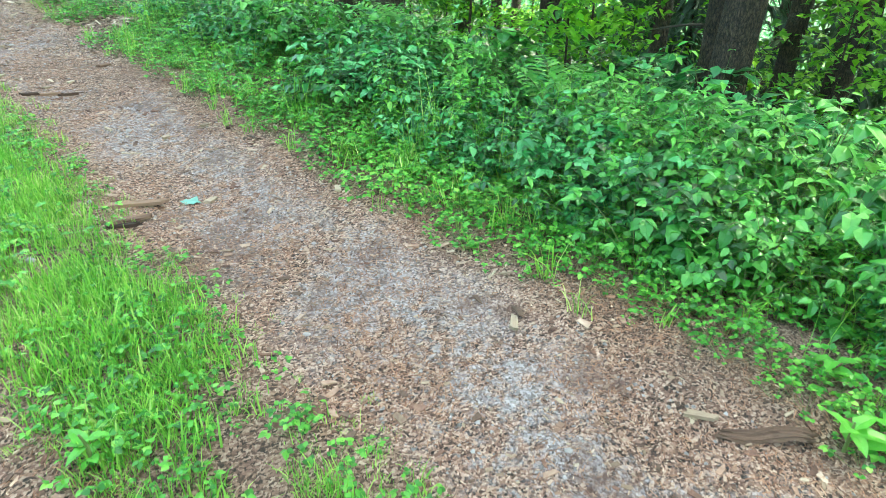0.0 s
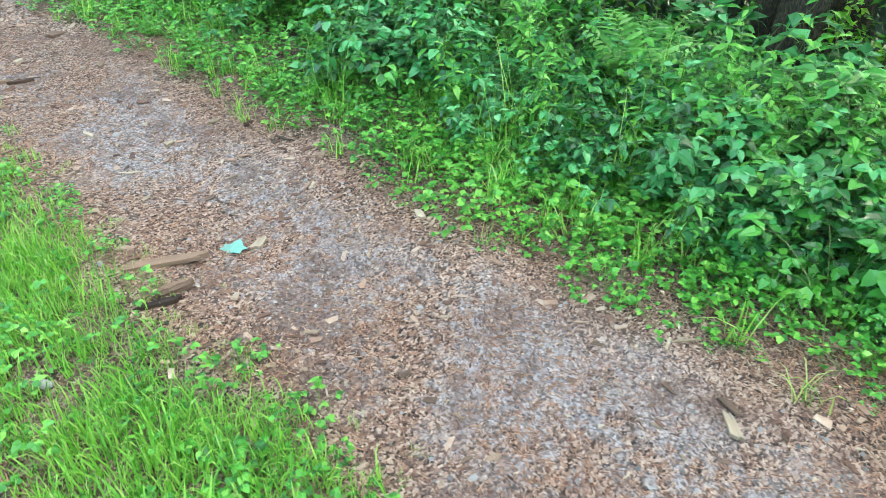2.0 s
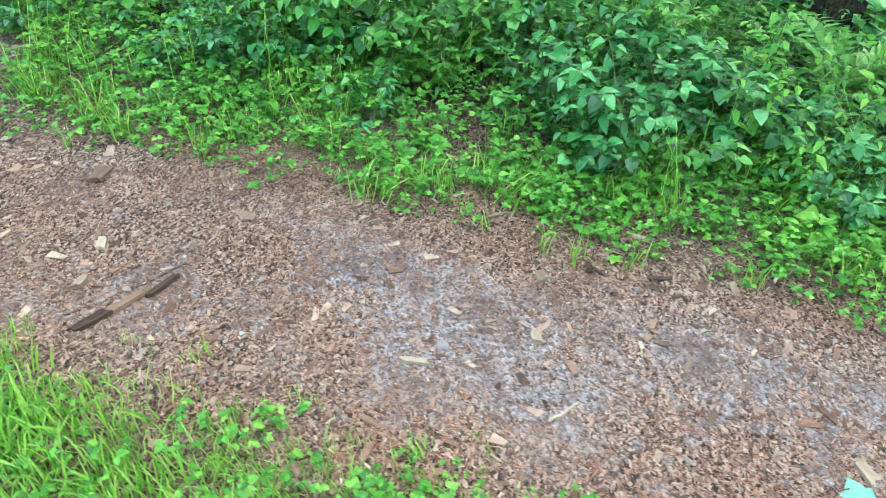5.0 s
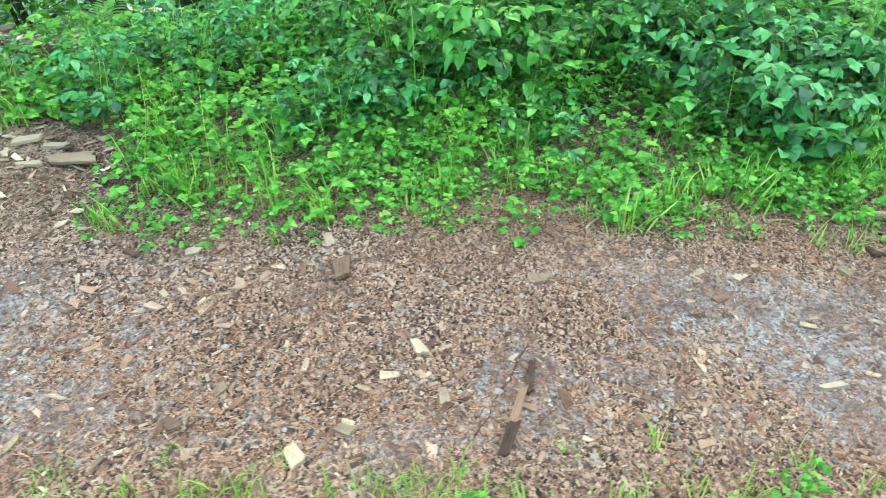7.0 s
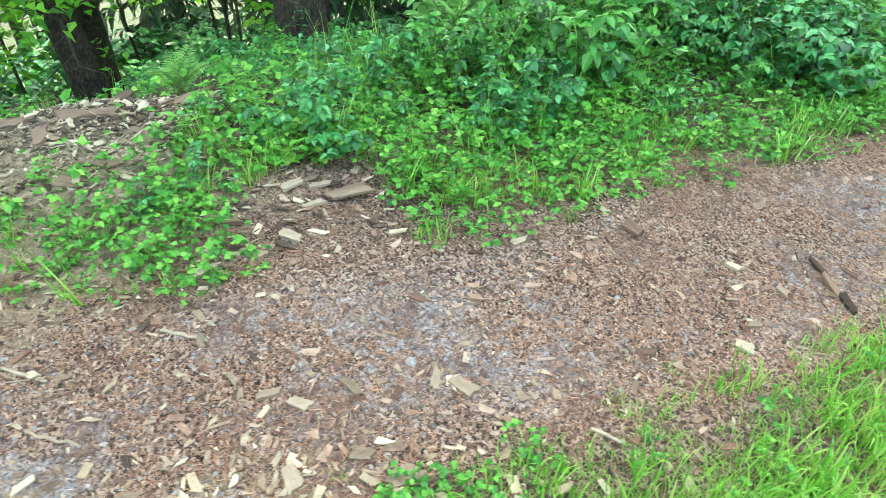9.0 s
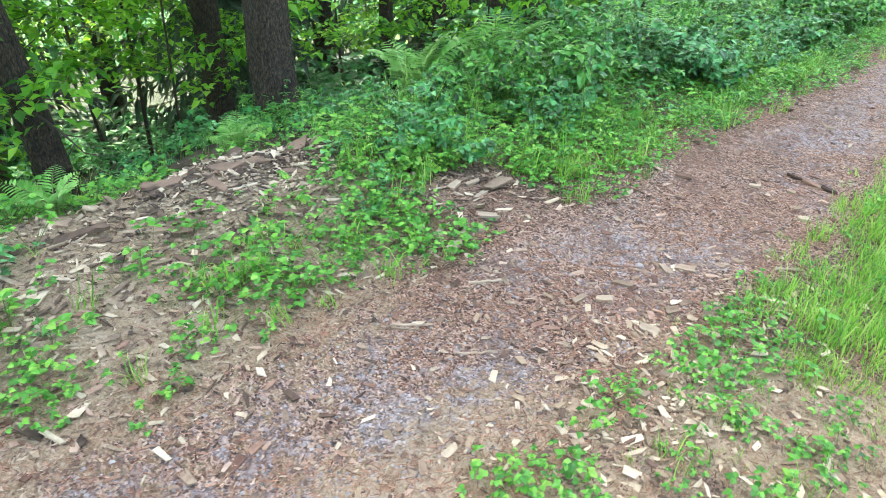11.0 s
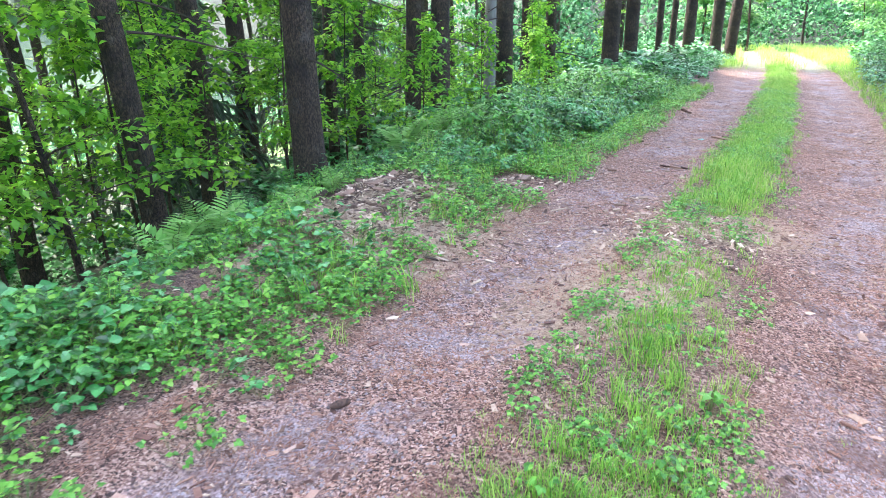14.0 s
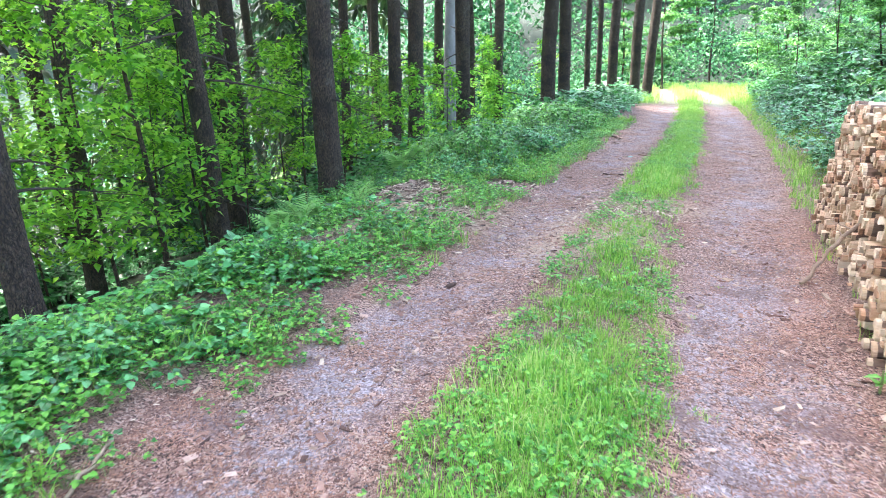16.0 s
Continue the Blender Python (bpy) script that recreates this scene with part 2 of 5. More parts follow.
M_SAPLING = leaf_material("sapling_leaf", [(0.12, (0.012, 0.08, 0.010)), (0.38, (0.06, 0.28, 0.02)), (0.7, (0.19, 0.54, 0.04)), (1.0, (0.40, 0.72, 0.10))], 0.55)
M_GRASS = leaf_material("grass_blade", [(0.1, (0.035, 0.16, 0.02)), (0.4, (0.15, 0.44, 0.05)), (0.75, (0.33, 0.62, 0.10)), (1.0, (0.56, 0.60, 0.24))], 0.4, 0.5)
M_FERN = leaf_material("fern_frond", [(0.1, (0.07, 0.26, 0.045)), (0.5, (0.17, 0.46, 0.09)), (1.0, (0.34, 0.60, 0.20))], 0.3)
M_SPRUCE = leaf_material("spruce_needles", [(0.1, (0.012, 0.035, 0.014)), (0.6, (0.03, 0.075, 0.03)), (1.0, (0.06, 0.12, 0.05))], 0.1, 0.5)
M_FARLEAF = leaf_material("far_leaf", [(0.15, (0.006, 0.028, 0.014)), (0.5, (0.03, 0.14, 0.06)), (0.75, (0.09, 0.28, 0.13)), (1.0, (0.20, 0.42, 0.20))], 0.2, 0.7)
M_FARLEAF.node_tree.nodes["Principled BSDF"].inputs["Specular IOR Level"].default_value = 0.1
M_DRYLEAF = leaf_material("teal_leaf_back", [(0.1, (0.14, 0.40, 0.33)), (1.0, (0.24, 0.52, 0.44))], 0.1, 0.6)
for leafy in (M_UNDER, M_RASP, M_HERB):
    leafy.node_tree.nodes["Principled BSDF"].inputs["Specular IOR Level"].default_value = 0.48
M_STEM = piece_material("green_stem", [(0.2, (0.07, 0.12, 0.03)), (0.8, (0.20, 0.24, 0.08))], 0.6)
M_BARK = bark_material()
M_PALEBARK = piece_material("pale_bark", [(0.3, (0.06, 0.055, 0.05)), (0.5, (0.20, 0.19, 0.18)), (0.8, (0.42, 0.41, 0.40))], 0.8, 12.0, (1, 1, 0.5))
M_TWIG = piece_material("dead_twig", [(0.2, (0.015, 0.011, 0.008)), (0.8, (0.07, 0.05, 0.038))], 0.9, 30.0)
M_STICK = piece_material("bleached_stick", [(0.2, (0.16, 0.10, 0.065)), (0.5, (0.33, 0.235, 0.165)), (0.85, (0.54, 0.42, 0.31))], 0.8, 25.0, (1, 6, 6), False)
M_BARKBIT = piece_material("shed_bark", [(0.25, (0.04, 0.022, 0.015)), (0.5, (0.17, 0.10, 0.068)), (0.85, (0.42, 0.29, 0.21))], 0.9, 30.0, (1, 4, 4), False)
M_CUT = piece_material("split_wood", [(0.22, (0.16, 0.07, 0.04)), (0.34, (0.46, 0.25, 0.14)), (0.52, (0.58, 0.40, 0.25)), (0.85, (0.80, 0.66, 0.48))], 0.75, 18.0, (1, 1, 1), False)
M_LOGBARK = piece_material("log_bark", [(0.2, (0.08, 0.05, 0.035)), (0.8, (0.27, 0.17, 0.12))], 0.9, 25.0, (0.3, 1, 1), False)
M_CHIP = piece_material("wood_chip", [(0.2, (0.05, 0.028, 0.02)), (0.45, (0.17, 0.10, 0.07)), (0.68, (0.36, 0.25, 0.175)), (0.92, (0.66, 0.54, 0.40))], 0.8, 60.0)
M_NEEDLE = piece_material("fallen_needle", [(0.2, (0.04, 0.018, 0.012)), (0.45, (0.26, 0.115, 0.07)), (0.7, (0.44, 0.225, 0.14)), (0.95, (0.62, 0.42, 0.31))], 0.8, 60.0)
M_GRAVEL = piece_material("gravel", [(0.2, (0.10, 0.085, 0.08)), (0.5, (0.26, 0.225, 0.22)), (0.9, (0.48, 0.43, 0.42))], 0.75, 80.0)
M_SLAB = piece_material("weathered_bark", [(0.25, (0.03, 0.018, 0.014)), (0.45, (0.13, 0.085, 0.06)), (0.62, (0.36, 0.26, 0.18)), (0.85, (0.72, 0.60, 0.44))], 0.9, 40.0)
M_FLAKE = piece_material("trodden_bark", [(0.25, (0.045, 0.022, 0.016)), (0.45, (0.20, 0.10, 0.07)), (0.65, (0.38, 0.23, 0.165)), (0.9, (0.62, 0.47, 0.37))], 0.85, 50.0)
M_CRUMB = piece_material("litter_crumb", [(0.25, (0.03, 0.016, 0.012)), (0.45, (0.19, 0.10, 0.07)), (0.62, (0.42, 0.27, 0.19)), (0.85, (0.74, 0.57, 0.44))], 0.85, 90.0)
M_PALECHIP = piece_material("fresh_chip", [(0.25, (0.18, 0.11, 0.07)), (0.5, (0.42, 0.30, 0.20)), (0.8, (0.70, 0.57, 0.42))], 0.8, 70.0)
M_ROTTEN = piece_material("rotten_wood", [(0.3, (0.025, 0.014, 0.010)), (0.5, (0.10, 0.055, 0.038)), (0.75, (0.30, 0.18, 0.125))], 0.95, 60.0, (0.12, 2.5, 2.5), False, 0.9)
M_CONE = piece_material("cone_scale", [(0.2, (0.035, 0.022, 0.016)), (0.8, (0.14, 0.08, 0.055))], 0.8, 60.0)


# ---- the lie of the land ----
SLOPE = 0.0533          # the track climbs towards -y
rng = np.random.default_rng(11)


def smooth(v, lo, hi):
    t = np.clip((v - lo) / (hi - lo), 0, 1)
    return t * t * (3 - 2 * t)


def bend(y):
    return -0.0025 * np.maximum(np.asarray(y, float) + 4, 0) ** 2


def wavy(x, y, f, s):
    return np.sin(x * f + 1.7 * np.sin(y * f * 0.7 + s)) * np.cos(y * f * 0.9 + 1.3 * np.sin(x * f * 0.8 + 2 * s))


def west_edge(y):
    return np.interp(y, [-16, -11.5, -9.7, -8.5, -6, -3, 0], [-1.32, -1.42, -1.5, -1.6, -1.7, -1.74, -1.8]) + bend(y)


def median_west(y):
    return np.interp(y, [-14, -11.4, -8, -5, 0], [-0.6, -0.66, -0.8, -0.8, -0.83]) + bend(y)


def median_east(y):
    return np.interp(y, [-14, -10.5, -8.3, -6, 0], [0.15, 0.12, 0.0, -0.13, -0.18]) + bend(y)


def east_edge(y):
    return np.interp(y, [-14, -5, 0], [0.98, 0.95, 0.92]) + bend(y)


def gz(x, y):
    """Height of the ground."""
    x, y = np.asarray(x, float), np.asarray(y, float)
    xs = x - bend(y)
    z = -SLOPE * np.clip(y, -40, 40)
    # wheel ruts and the crown between them
    z = z - 0.035 * np.exp(-((xs + 1.2) / 0.33) ** 2) - 0.035 * np.exp(-((xs - 0.42) / 0.33) ** 2) + 0.02 * np.exp(-((xs + 0.4) / 0.3) ** 2)
    # the wooded slope on the west falls away, the bank on the east rises
    d = np.maximum(-2.9 + 0.3 * smooth(-y, 7.6, 8.8) - xs, 0)
    z = z - (0.30 + 0.17 * smooth(-y, 6.3, 8.0) * smooth(-d, -7, -2)) * np.minimum(d, 14) ** 1.12
    e = np.maximum(xs - np.interp(y, [-7, -4.5], [2.4, 1.25]), 0)
    z = z + 2.6 * smooth(e, 0, 7.5) * smooth(-y, -20, -6)
    rough = smooth(np.abs(xs + 0.4), 1.3, 2.2)
    z = z + rough * (0.05 * wavy(x, y, 1.4, 0.3) + 0.03 * wavy(x, y, 4.3, 1.1)) + 0.008 * wavy(x, y, 7.0, 2.0) + 0.005 * wavy(x, y, 17.0, 0.7)
    # wooded hills close the view
    z = z + 16 * smooth(y, 33, 75) + 14 * smooth(-x, 33, 75)
    # heap of bark and sawdust beside the track
    z = z + 0.09 * np.exp(-(((x + 2.85) / 0.45) ** 2 + ((y + 6.85) / 0.55) ** 2)) + 0.08 * np.exp(-(((x + 2.3) / 0.6) ** 2 + ((y + 7.8) / 0.9) ** 2))
    return z


class Batch:
    """Collects many small triangle meshes for one object."""

    def __init__(self):
        self.v, self.f, self.m, self.n = [], [], [], 0

    def add(self, shape, mats, places):
        v, f, mi = shape
        k, n = len(v), len(places)
        if n == 0:
            return
        self.v.append((np.einsum("nij,kj->nki", mats, v) + places[:, None, :]).reshape(-1, 3))
        self.f.append((f[None] + self.n + k * np.arange(n)[:, None, None]).reshape(-1, 3))
        self.m.append(np.tile(mi, n))
        self.n += k * n

    def shape(self):
        return np.concatenate(self.v), np.concatenate(self.f), np.concatenate(self.m)

    def build(self, name, materials, parent=None, label="", flat=True):
        return solid(name, self.shape(), materials, parent, label, flat)


def solid(name, shape, materials, parent=None, label="", flat=True):
    v, f, mi = shape
    me = bpy.data.meshes.new(name)
    me.vertices.add(len(v))
    me.vertices.foreach_set("co", np.ascontiguousarray(v, np.float32).ravel())
    me.loops.add(f.size)
    me.loops.foreach_set("vertex_index", np.ascontiguousarray(f, np.int32).ravel())
    me.polygons.add(len(f))
    me.polygons.foreach_set("loop_start", np.arange(0, f.size, 3, dtype=np.int32))
    me.polygons.foreach_set("material_index", np.ascontiguousarray(mi, np.int32))
    me.polygons.foreach_set("use_smooth", np.full(len(f), not flat))
    for m in materials:
        me.materials.append(m)
    me.update(calc_edges=True)
    me.validate()
    ob = new(name, me)
    if parent is not None:
        ob.parent = parent
    if label:
        ob["label"] = label
    return ob


def turns(yaw, pitch=0.0, roll=0.0, scale=1.0):
    """Rz(yaw) Rx(pitch) Ry(roll) scale, for arrays of angles in radians."""
    yaw, pitch, roll, scale = np.broadcast_arrays(*[np.atleast_1d(np.asarray(a, float)) for a in (yaw, pitch, roll, scale)])
    cz, sz, cx, sx, cy, sy = np.cos(yaw), np.sin(yaw), np.cos(pitch), np.sin(pitch), np.cos(roll), np.sin(roll)
    o, i = np.zeros_like(cz), np.ones_like(cz)
    rz = np.stack([np.stack([cz, -sz, o], -1), np.stack([sz, cz, o], -1), np.stack([o, o, i], -1)], -2)
    rx = np.stack([np.stack([i, o, o], -1), np.stack([o, cx, -sx], -1), np.stack([o, sx, cx], -1)], -2)
    ry = np.stack([np.stack([cy, o, sy], -1), np.stack([o, i, o], -1), np.stack([-sy, o, cy], -1)], -2)
    return rz @ rx @ ry * scale[:, None, None]


def on_ground(x, y, lift=0.0):
    return np.stack([x, y, gz(x, y) + lift], -1)


def leaf(width=0.6, fold=0.10, droop=0.16, mi=0):
    """A leaf one long along +y, folded along its rib, its tip hanging."""
    w = width / 2
    v = np.array([(0, 0, 0), (0, 0.35, 0.02), (0, 0.7, -droop * 0.35), (0, 1, -droop), (-w, 0.32, fold), (-w * 0.72, 0.68, fold * 0.5 - droop * 0.3), (w, 0.32, fold), (w * 0.72, 0.68, fold * 0.5 - droop * 0.3)])
    f = np.array([(0, 1, 4), (1, 2, 5), (1, 5, 4), (2, 3, 5), (0, 6, 1), (1, 6, 7), (1, 7, 2), (2, 7, 3)])
    return v, f, np.full(len(f), mi)


def kite(width=0.6, droop=0.12, mi=0):
    """A leaf in four triangles for what stands farther off."""
    w = width / 2
    v = np.array([(0, 0, 0), (0, 0.45, 0.0), (0, 1, -droop), (-w, 0.4, 0.08), (w, 0.4, 0.08)])
    f = np.array([(0, 1, 3), (1, 2, 3), (0, 4, 1), (1, 4, 2)])
    return v, f, np.full(4, mi)


def tube(points, radii, sides=5, mi=0, cap=True):
    """A round stem through the points."""
    p = np.asarray(points, float)
    r = np.asarray(radii, float)
    d = np.gradient(p, axis=0)
    d /= np.linalg.norm(d, axis=1)[:, None] + 1e-9
    ref = np.array([1.0, 0, 0]) if abs(d[0][0]) < 0.8 else np.array([0, 1.0, 0])
    a = np.cross(d, ref)
    a /= np.linalg.norm(a, axis=1)[:, None]
    c = np.cross(d, a)
    th = np.arange(sides) * 2 * math.pi / sides
    v = (p[:, None] + r[:, None, None] * (np.cos(th)[None, :, None] * a[:, None] + np.sin(th)[None, :, None] * c[:, None])).reshape(-1, 3)
    f = []
    for i in range(len(p) - 1):
        for j in range(sides):
            q = (j + 1) % sides
            f += [(i * sides + j, i * sides + q, (i + 1) * sides + q), (i * sides + j, (i + 1) * sides + q, (i + 1) * sides + j)]
    if cap:
        for e in (0, (len(p) - 1) * sides):
            f += [(e, e + j, e + j + 1) for j in range(1, sides - 1)]
    f = np.array(f)
    return v, f, np.full(len(f), mi)


ONE = np.eye(3)[None]
HERE = np.zeros((1, 3))


def trifoliate(b, rg, at, yaw, size, tilt, blade):
    """Three leaflets on the end of a stalk."""
    for k, (dy, s) in enumerate(((0.0, 1.0), (1.25, 0.82), (-1.25, 0.82))):
        b.add(blade, turns(yaw + dy + rg.normal(0, 0.1), tilt + rg.normal(0, 0.2), rg.normal(0, 0.25), size * s), at[None])


def bramble_plant(rg, near=True, leafy=1.0):
    b = Batch()
    blade = leaf(rg.uniform(0.5, 0.8), 0.09, 0.2) if near else kite(0.85)
    for c in range(5 if near else 4):
        yaw, n = rg.uniform(0, 6.28), 6 if near else 5
        reach, high = rg.uniform(0.15, 0.5), rg.uniform(0.25, 0.62)
        s = np.linspace(0, 1, n + 2)
        pts = np.stack([-np.sin(yaw) * reach * s, np.cos(yaw) * reach * s, high * np.sin(s * 1.9)], -1)
        if near:
            b.add(tube(pts, np.linspace(0.004, 0.0015, n + 2), 3, 1, False), ONE, HERE)
        for k in range(2, n + 2):
            side = yaw + (1 if k % 2 else -1) * rg.uniform(0.5, 1.4)
            stalk = rg.uniform(0.03, 0.08)
            at = pts[k] + np.array([-math.sin(side) * stalk, math.cos(side) * stalk, stalk * 0.4])
            trifoliate(b, rg, at, side, leafy * rg.uniform(0.05, 0.115) * (1 if near else 1.4), rg.normal(-0.1, 0.3), blade)
    return b.shape()


def nettle_plant(rg, near=True):
    b = Batch()
    blade = leaf(rg.uniform(0.32, 0.6), 0.06, 0.25) if near else kite(0.6)
    for c in range(3):
        lean, yaw, high = rg.uniform(0, 0.3), rg.uniform(0, 6.28), rg.uniform(0.4, 0.85)
        root = np.array([rg.normal(0, 0.05), rg.normal(0, 0.05), 0])
        n = 9 if near else 6
        s = np.linspace(0, 1, n)
        pts = root + np.stack([-np.sin(yaw) * lean * s ** 1.5, np.cos(yaw) * lean * s ** 1.5, high * s], -1)
        b.add(tube(pts, np.linspace(0.003, 0.001, n), 3, 1, False), ONE, HERE)
        for k in range(2, n):
            for side in (0, math.pi):
                size = rg.uniform(0.08, 0.15) * (1.15 - 0.6 * s[k]) * (1 if near else 1.4)
                b.add(blade, turns(yaw + side + k * 1.57 + rg.normal(0, 0.2), rg.uniform(-0.5, 0.25), rg.normal(0, 0.2), size), pts[k][None])
    return b.shape()


def low_plant(rg, near=True, big=1.0):
    b = Batch()
    blade = leaf(0.8, 0.1, 0.12) if near else kite(0.9)
    for k in range(9 if near else 6):
        yaw, reach, high = rg.uniform(0, 6.28), rg.uniform(0.02, 0.12), rg.uniform(0.03, 0.12)
        at = np.array([-math.sin(yaw) * reach, math.cos(yaw) * reach, high])
        if near:
            b.add(tube([(0, 0, 0), at * 0.6, at], [0.0012, 0.001, 0.001], 3, 1, False), ONE, HERE)
        trifoliate(b, rg, at, yaw, big * rg.uniform(0.022, 0.04) * (1 if near else 1.5), rg.normal(0, 0.2), blade)
    return b.shape()


def broad_plant(rg, near=True):
    b = Batch()
    blade = leaf(0.55, 0.07, 0.3)
    for k in range(9):
        yaw, high = rg.uniform(0, 6.28), rg.uniform(0.01, 0.16)
        at = np.array([rg.normal(0, 0.01), rg.normal(0, 0.01), high])
        b.add(blade, turns(yaw, rg.uniform(-0.1, 0.7), rg.normal(0, 0.2), rg.uniform(0.07, 0.14)), at[None])
    b.add(tube([(0, 0, 0), (0, 0, 0.17)], [0.004, 0.002], 4, 1, False), ONE, HERE)
    return b.shape()


def grass_tuft(rg, blades=16, high=0.2, spread=0.05, wide=1.0):
    b = Batch()
    for k in range(blades):
        h, w, bow = high * rg.uniform(0.5, 1.25), wide * rg.uniform(0.0017, 0.0042), rg.uniform(0.1, 0.9)
        v = np.array([(-w, 0, 0), (w, 0, 0), (-w * 0.9, bow * h * 0.15, h * 0.45), (w * 0.9, bow * h * 0.15, h * 0.45), (-w * 0.6, bow * h * 0.5, h * 0.8), (w * 0.6, bow * h * 0.5, h * 0.8), (0, bow * h * 0.95, h * (1 - 0.25 * bow))])
        f = np.array([(0, 1, 3), (0, 3, 2), (2, 3, 5), (2, 5, 4), (4, 5, 6)])
        b.add((v, f, np.zeros(5, int)), turns(rg.uniform(0, 6.28), rg.normal(0, 0.12), 0, 1.0), np.array([[rg.normal(0, spread), rg.normal(0, spread), 0]]))
    return b.shape()


def frond(rg, length=0.6):
    """One fern frond along +y, arching."""
    b = Batch()
    n = 18
    s = np.linspace(0, 1, n)
    pts = np.stack([0 * s, length * (0.12 * s + 0.45 * s ** 1.9), length * (0.98 * s - 0.30 * s ** 2.6)], -1)
    b.add(tube(pts, np.linspace(0.004, 0.001, n), 3, 1, False), ONE, HERE)
    pin = leaf(0.26, 0.02, 0.12)
    for k in range(3, n):
        size = length * 0.30 * math.sin(math.pi * (0.12 + 0.86 * s[k])) ** 0.8
        rise = math.atan2(pts[k][2] - pts[k - 1][2], pts[k][1] - pts[k - 1][1])
        for side in (1, -1):
            b.add(pin, turns(side * -1.25 + rg.normal(0, 0.05), rise * 0.35, 0, size), pts[k][None])
    return b.shape()


def sow(name, kinds, x, y, scale, mats, label, category, lift=-0.01, lean=0.12):
    """Scatter plants of the given kinds over places on the ground: one object of uncountable stuff."""
    b = Batch()
    pick = rng.integers(0, len(kinds), len(x))
    yaw, tip = rng.uniform(0, 6.28, len(x)), rng.normal(0, lean, (2, len(x)))
    p = on_ground(x, y, lift)
    for k, shape in enumerate(kinds):
        i = pick == k
        b.add(shape, turns(yaw[i], tip[0][i], tip[1][i], scale[i]), p[i])
    return tagged(b.build(name, mats), label, category, kind="stuff")


# ---- ground: one sheet from the track to the horizon ----
def ground():
    xs = np.concatenate([-np.geomspace(600, 7, 46), np.arange(-6.6, 3.4, 0.075), np.geomspace(3.6, 600, 44)])
    ys = np.concatenate([-np.geomspace(600, 15.5, 30), np.arange(-15, 4, 0.075), np.geomspace(4.2, 30, 50), np.geomspace(32, 600, 26)])
    gx, gy = np.meshgrid(xs, ys)
    v = np.stack([gx, gy, gz(gx, gy)], -1).reshape(-1, 3)
    w, h = len(xs), len(ys)
    i = (np.arange(h - 1)[:, None] * w + np.arange(w - 1)).ravel()
    f = np.concatenate([np.stack([i, i + 1, i + w + 1], -1), np.stack([i, i + w + 1, i + w], -1)])
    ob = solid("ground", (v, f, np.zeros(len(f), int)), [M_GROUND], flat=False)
    return tagged(ob, "forest floor with a needle-strewn gravel track of two ruts", "ground", kind="structure")


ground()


# ---- loose cover of the track ----
def strewn(n, y0, y1, lo, hi):
    y = rng.uniform(y0, y1, n)
    t = rng.uniform(0, 1, n)
    return lo(y) + (hi(y) - lo(y)) * t, y


def needle_litter():
    b = Batch()
    v = np.array([(-0.5, -0.06, 0), (0.5, -0.04, 0.03), (0.5, 0.04, 0.03), (-0.5, 0.06, 0)])
    shape = (v, np.array([(0, 1, 2), (0, 2, 3)]), np.zeros(2, int))
    for n, y0, y1, lo, hi in ((120000, -13.5, 1.5, lambda y: west_edge(y) - 0.25, lambda y: median_west(y) + 0.1), (70000, -13, -1, lambda y: median_east(y) - 0.1, east_edge), (9000, -10, -6, lambda y: median_west(y), lambda y: median_east(y)), (30000, -13, 1.5, lambda y: west_edge(y) - 1.3, west_edge), (26000, 1.5, 12, lambda y: west_edge(y) - 0.2, lambda y: median_west(y) + 0.1), (26000, -1, 12, lambda y: median_east(y) - 0.1, east_edge)):
        x, y = strewn(n, y0, y1, lo, hi)
        clump = wavy(x, y, 3.1, 0.4) + wavy(x, y, 8.0, 1.9) + rng.normal(0, 0.6, n)
        keep = clump > -0.05
        x, y = x[keep], y[keep]
        m = turns(rng.uniform(0, 6.28, len(x)), rng.normal(0, 0.15, len(x)), rng.normal(0, 0.2, len(x)), rng.uniform(0.010, 0.028, len(x)))
        b.add(shape, m, on_ground(x, y, 0.004))
    return tagged(b.build("needle_litter", [M_NEEDLE]), "brown spruce needles strewn over the track", "needle litter", kind="stuff")


def crumb(rg, flat):
    """A small angular stone or chip about one across."""
    v = np.array([(1, 0, 0), (0.2, 0.9, 0), (-0.9, 0.4, 0), (-0.7, -0.7, 0), (0.4, -0.8, 0), (0.1, 0.05, flat), (-0.3, 0.2, flat * 0.8)]) * 0.5
    v = v + rg.normal(0, 0.06, v.shape)
    f = np.array([(0, 1, 5), (1, 6, 5), (1, 2, 6), (2, 3, 6), (3, 5, 6), (3, 4, 5), (4, 0, 5)])
    return v, f, np.zeros(len(f), int)


def litter_crumbs():
    """Crumbs of bark and wood all over the ruts."""
    b = Batch()
    for k in range(8):
        shape = chip_shape(rng)
        for n, y0, y1, lo, hi in ((5600, -13.5, 2.5, lambda y: west_edge(y) - 0.35, lambda y: median_west(y) + 0.15), (2600, -13, 0, lambda y: median_east(y) - 0.05, east_edge), (900, -10, -6, median_west, median_east)):
            x, y = strewn(n, y0, y1, lo, hi)
            keep = wavy(x, y, 2.4, 1.1) + wavy(x, y, 6.0, 0.3) + rng.normal(0, 0.7, n) > -0.3
            x, y = x[keep], y[keep]
            m = len(x)
            b.add(shape, turns(rng.uniform(0, 6.28, m), rng.normal(0, 0.3, m), rng.normal(0, 0.3, m), rng.uniform(0.005, 0.016, m)), on_ground(x, y, 0.002))
    return tagged(b.build("litter_crumbs", [M_CRUMB]), "small tan and dark crumbs of bark and wood on the track", "litter", kind="stuff")


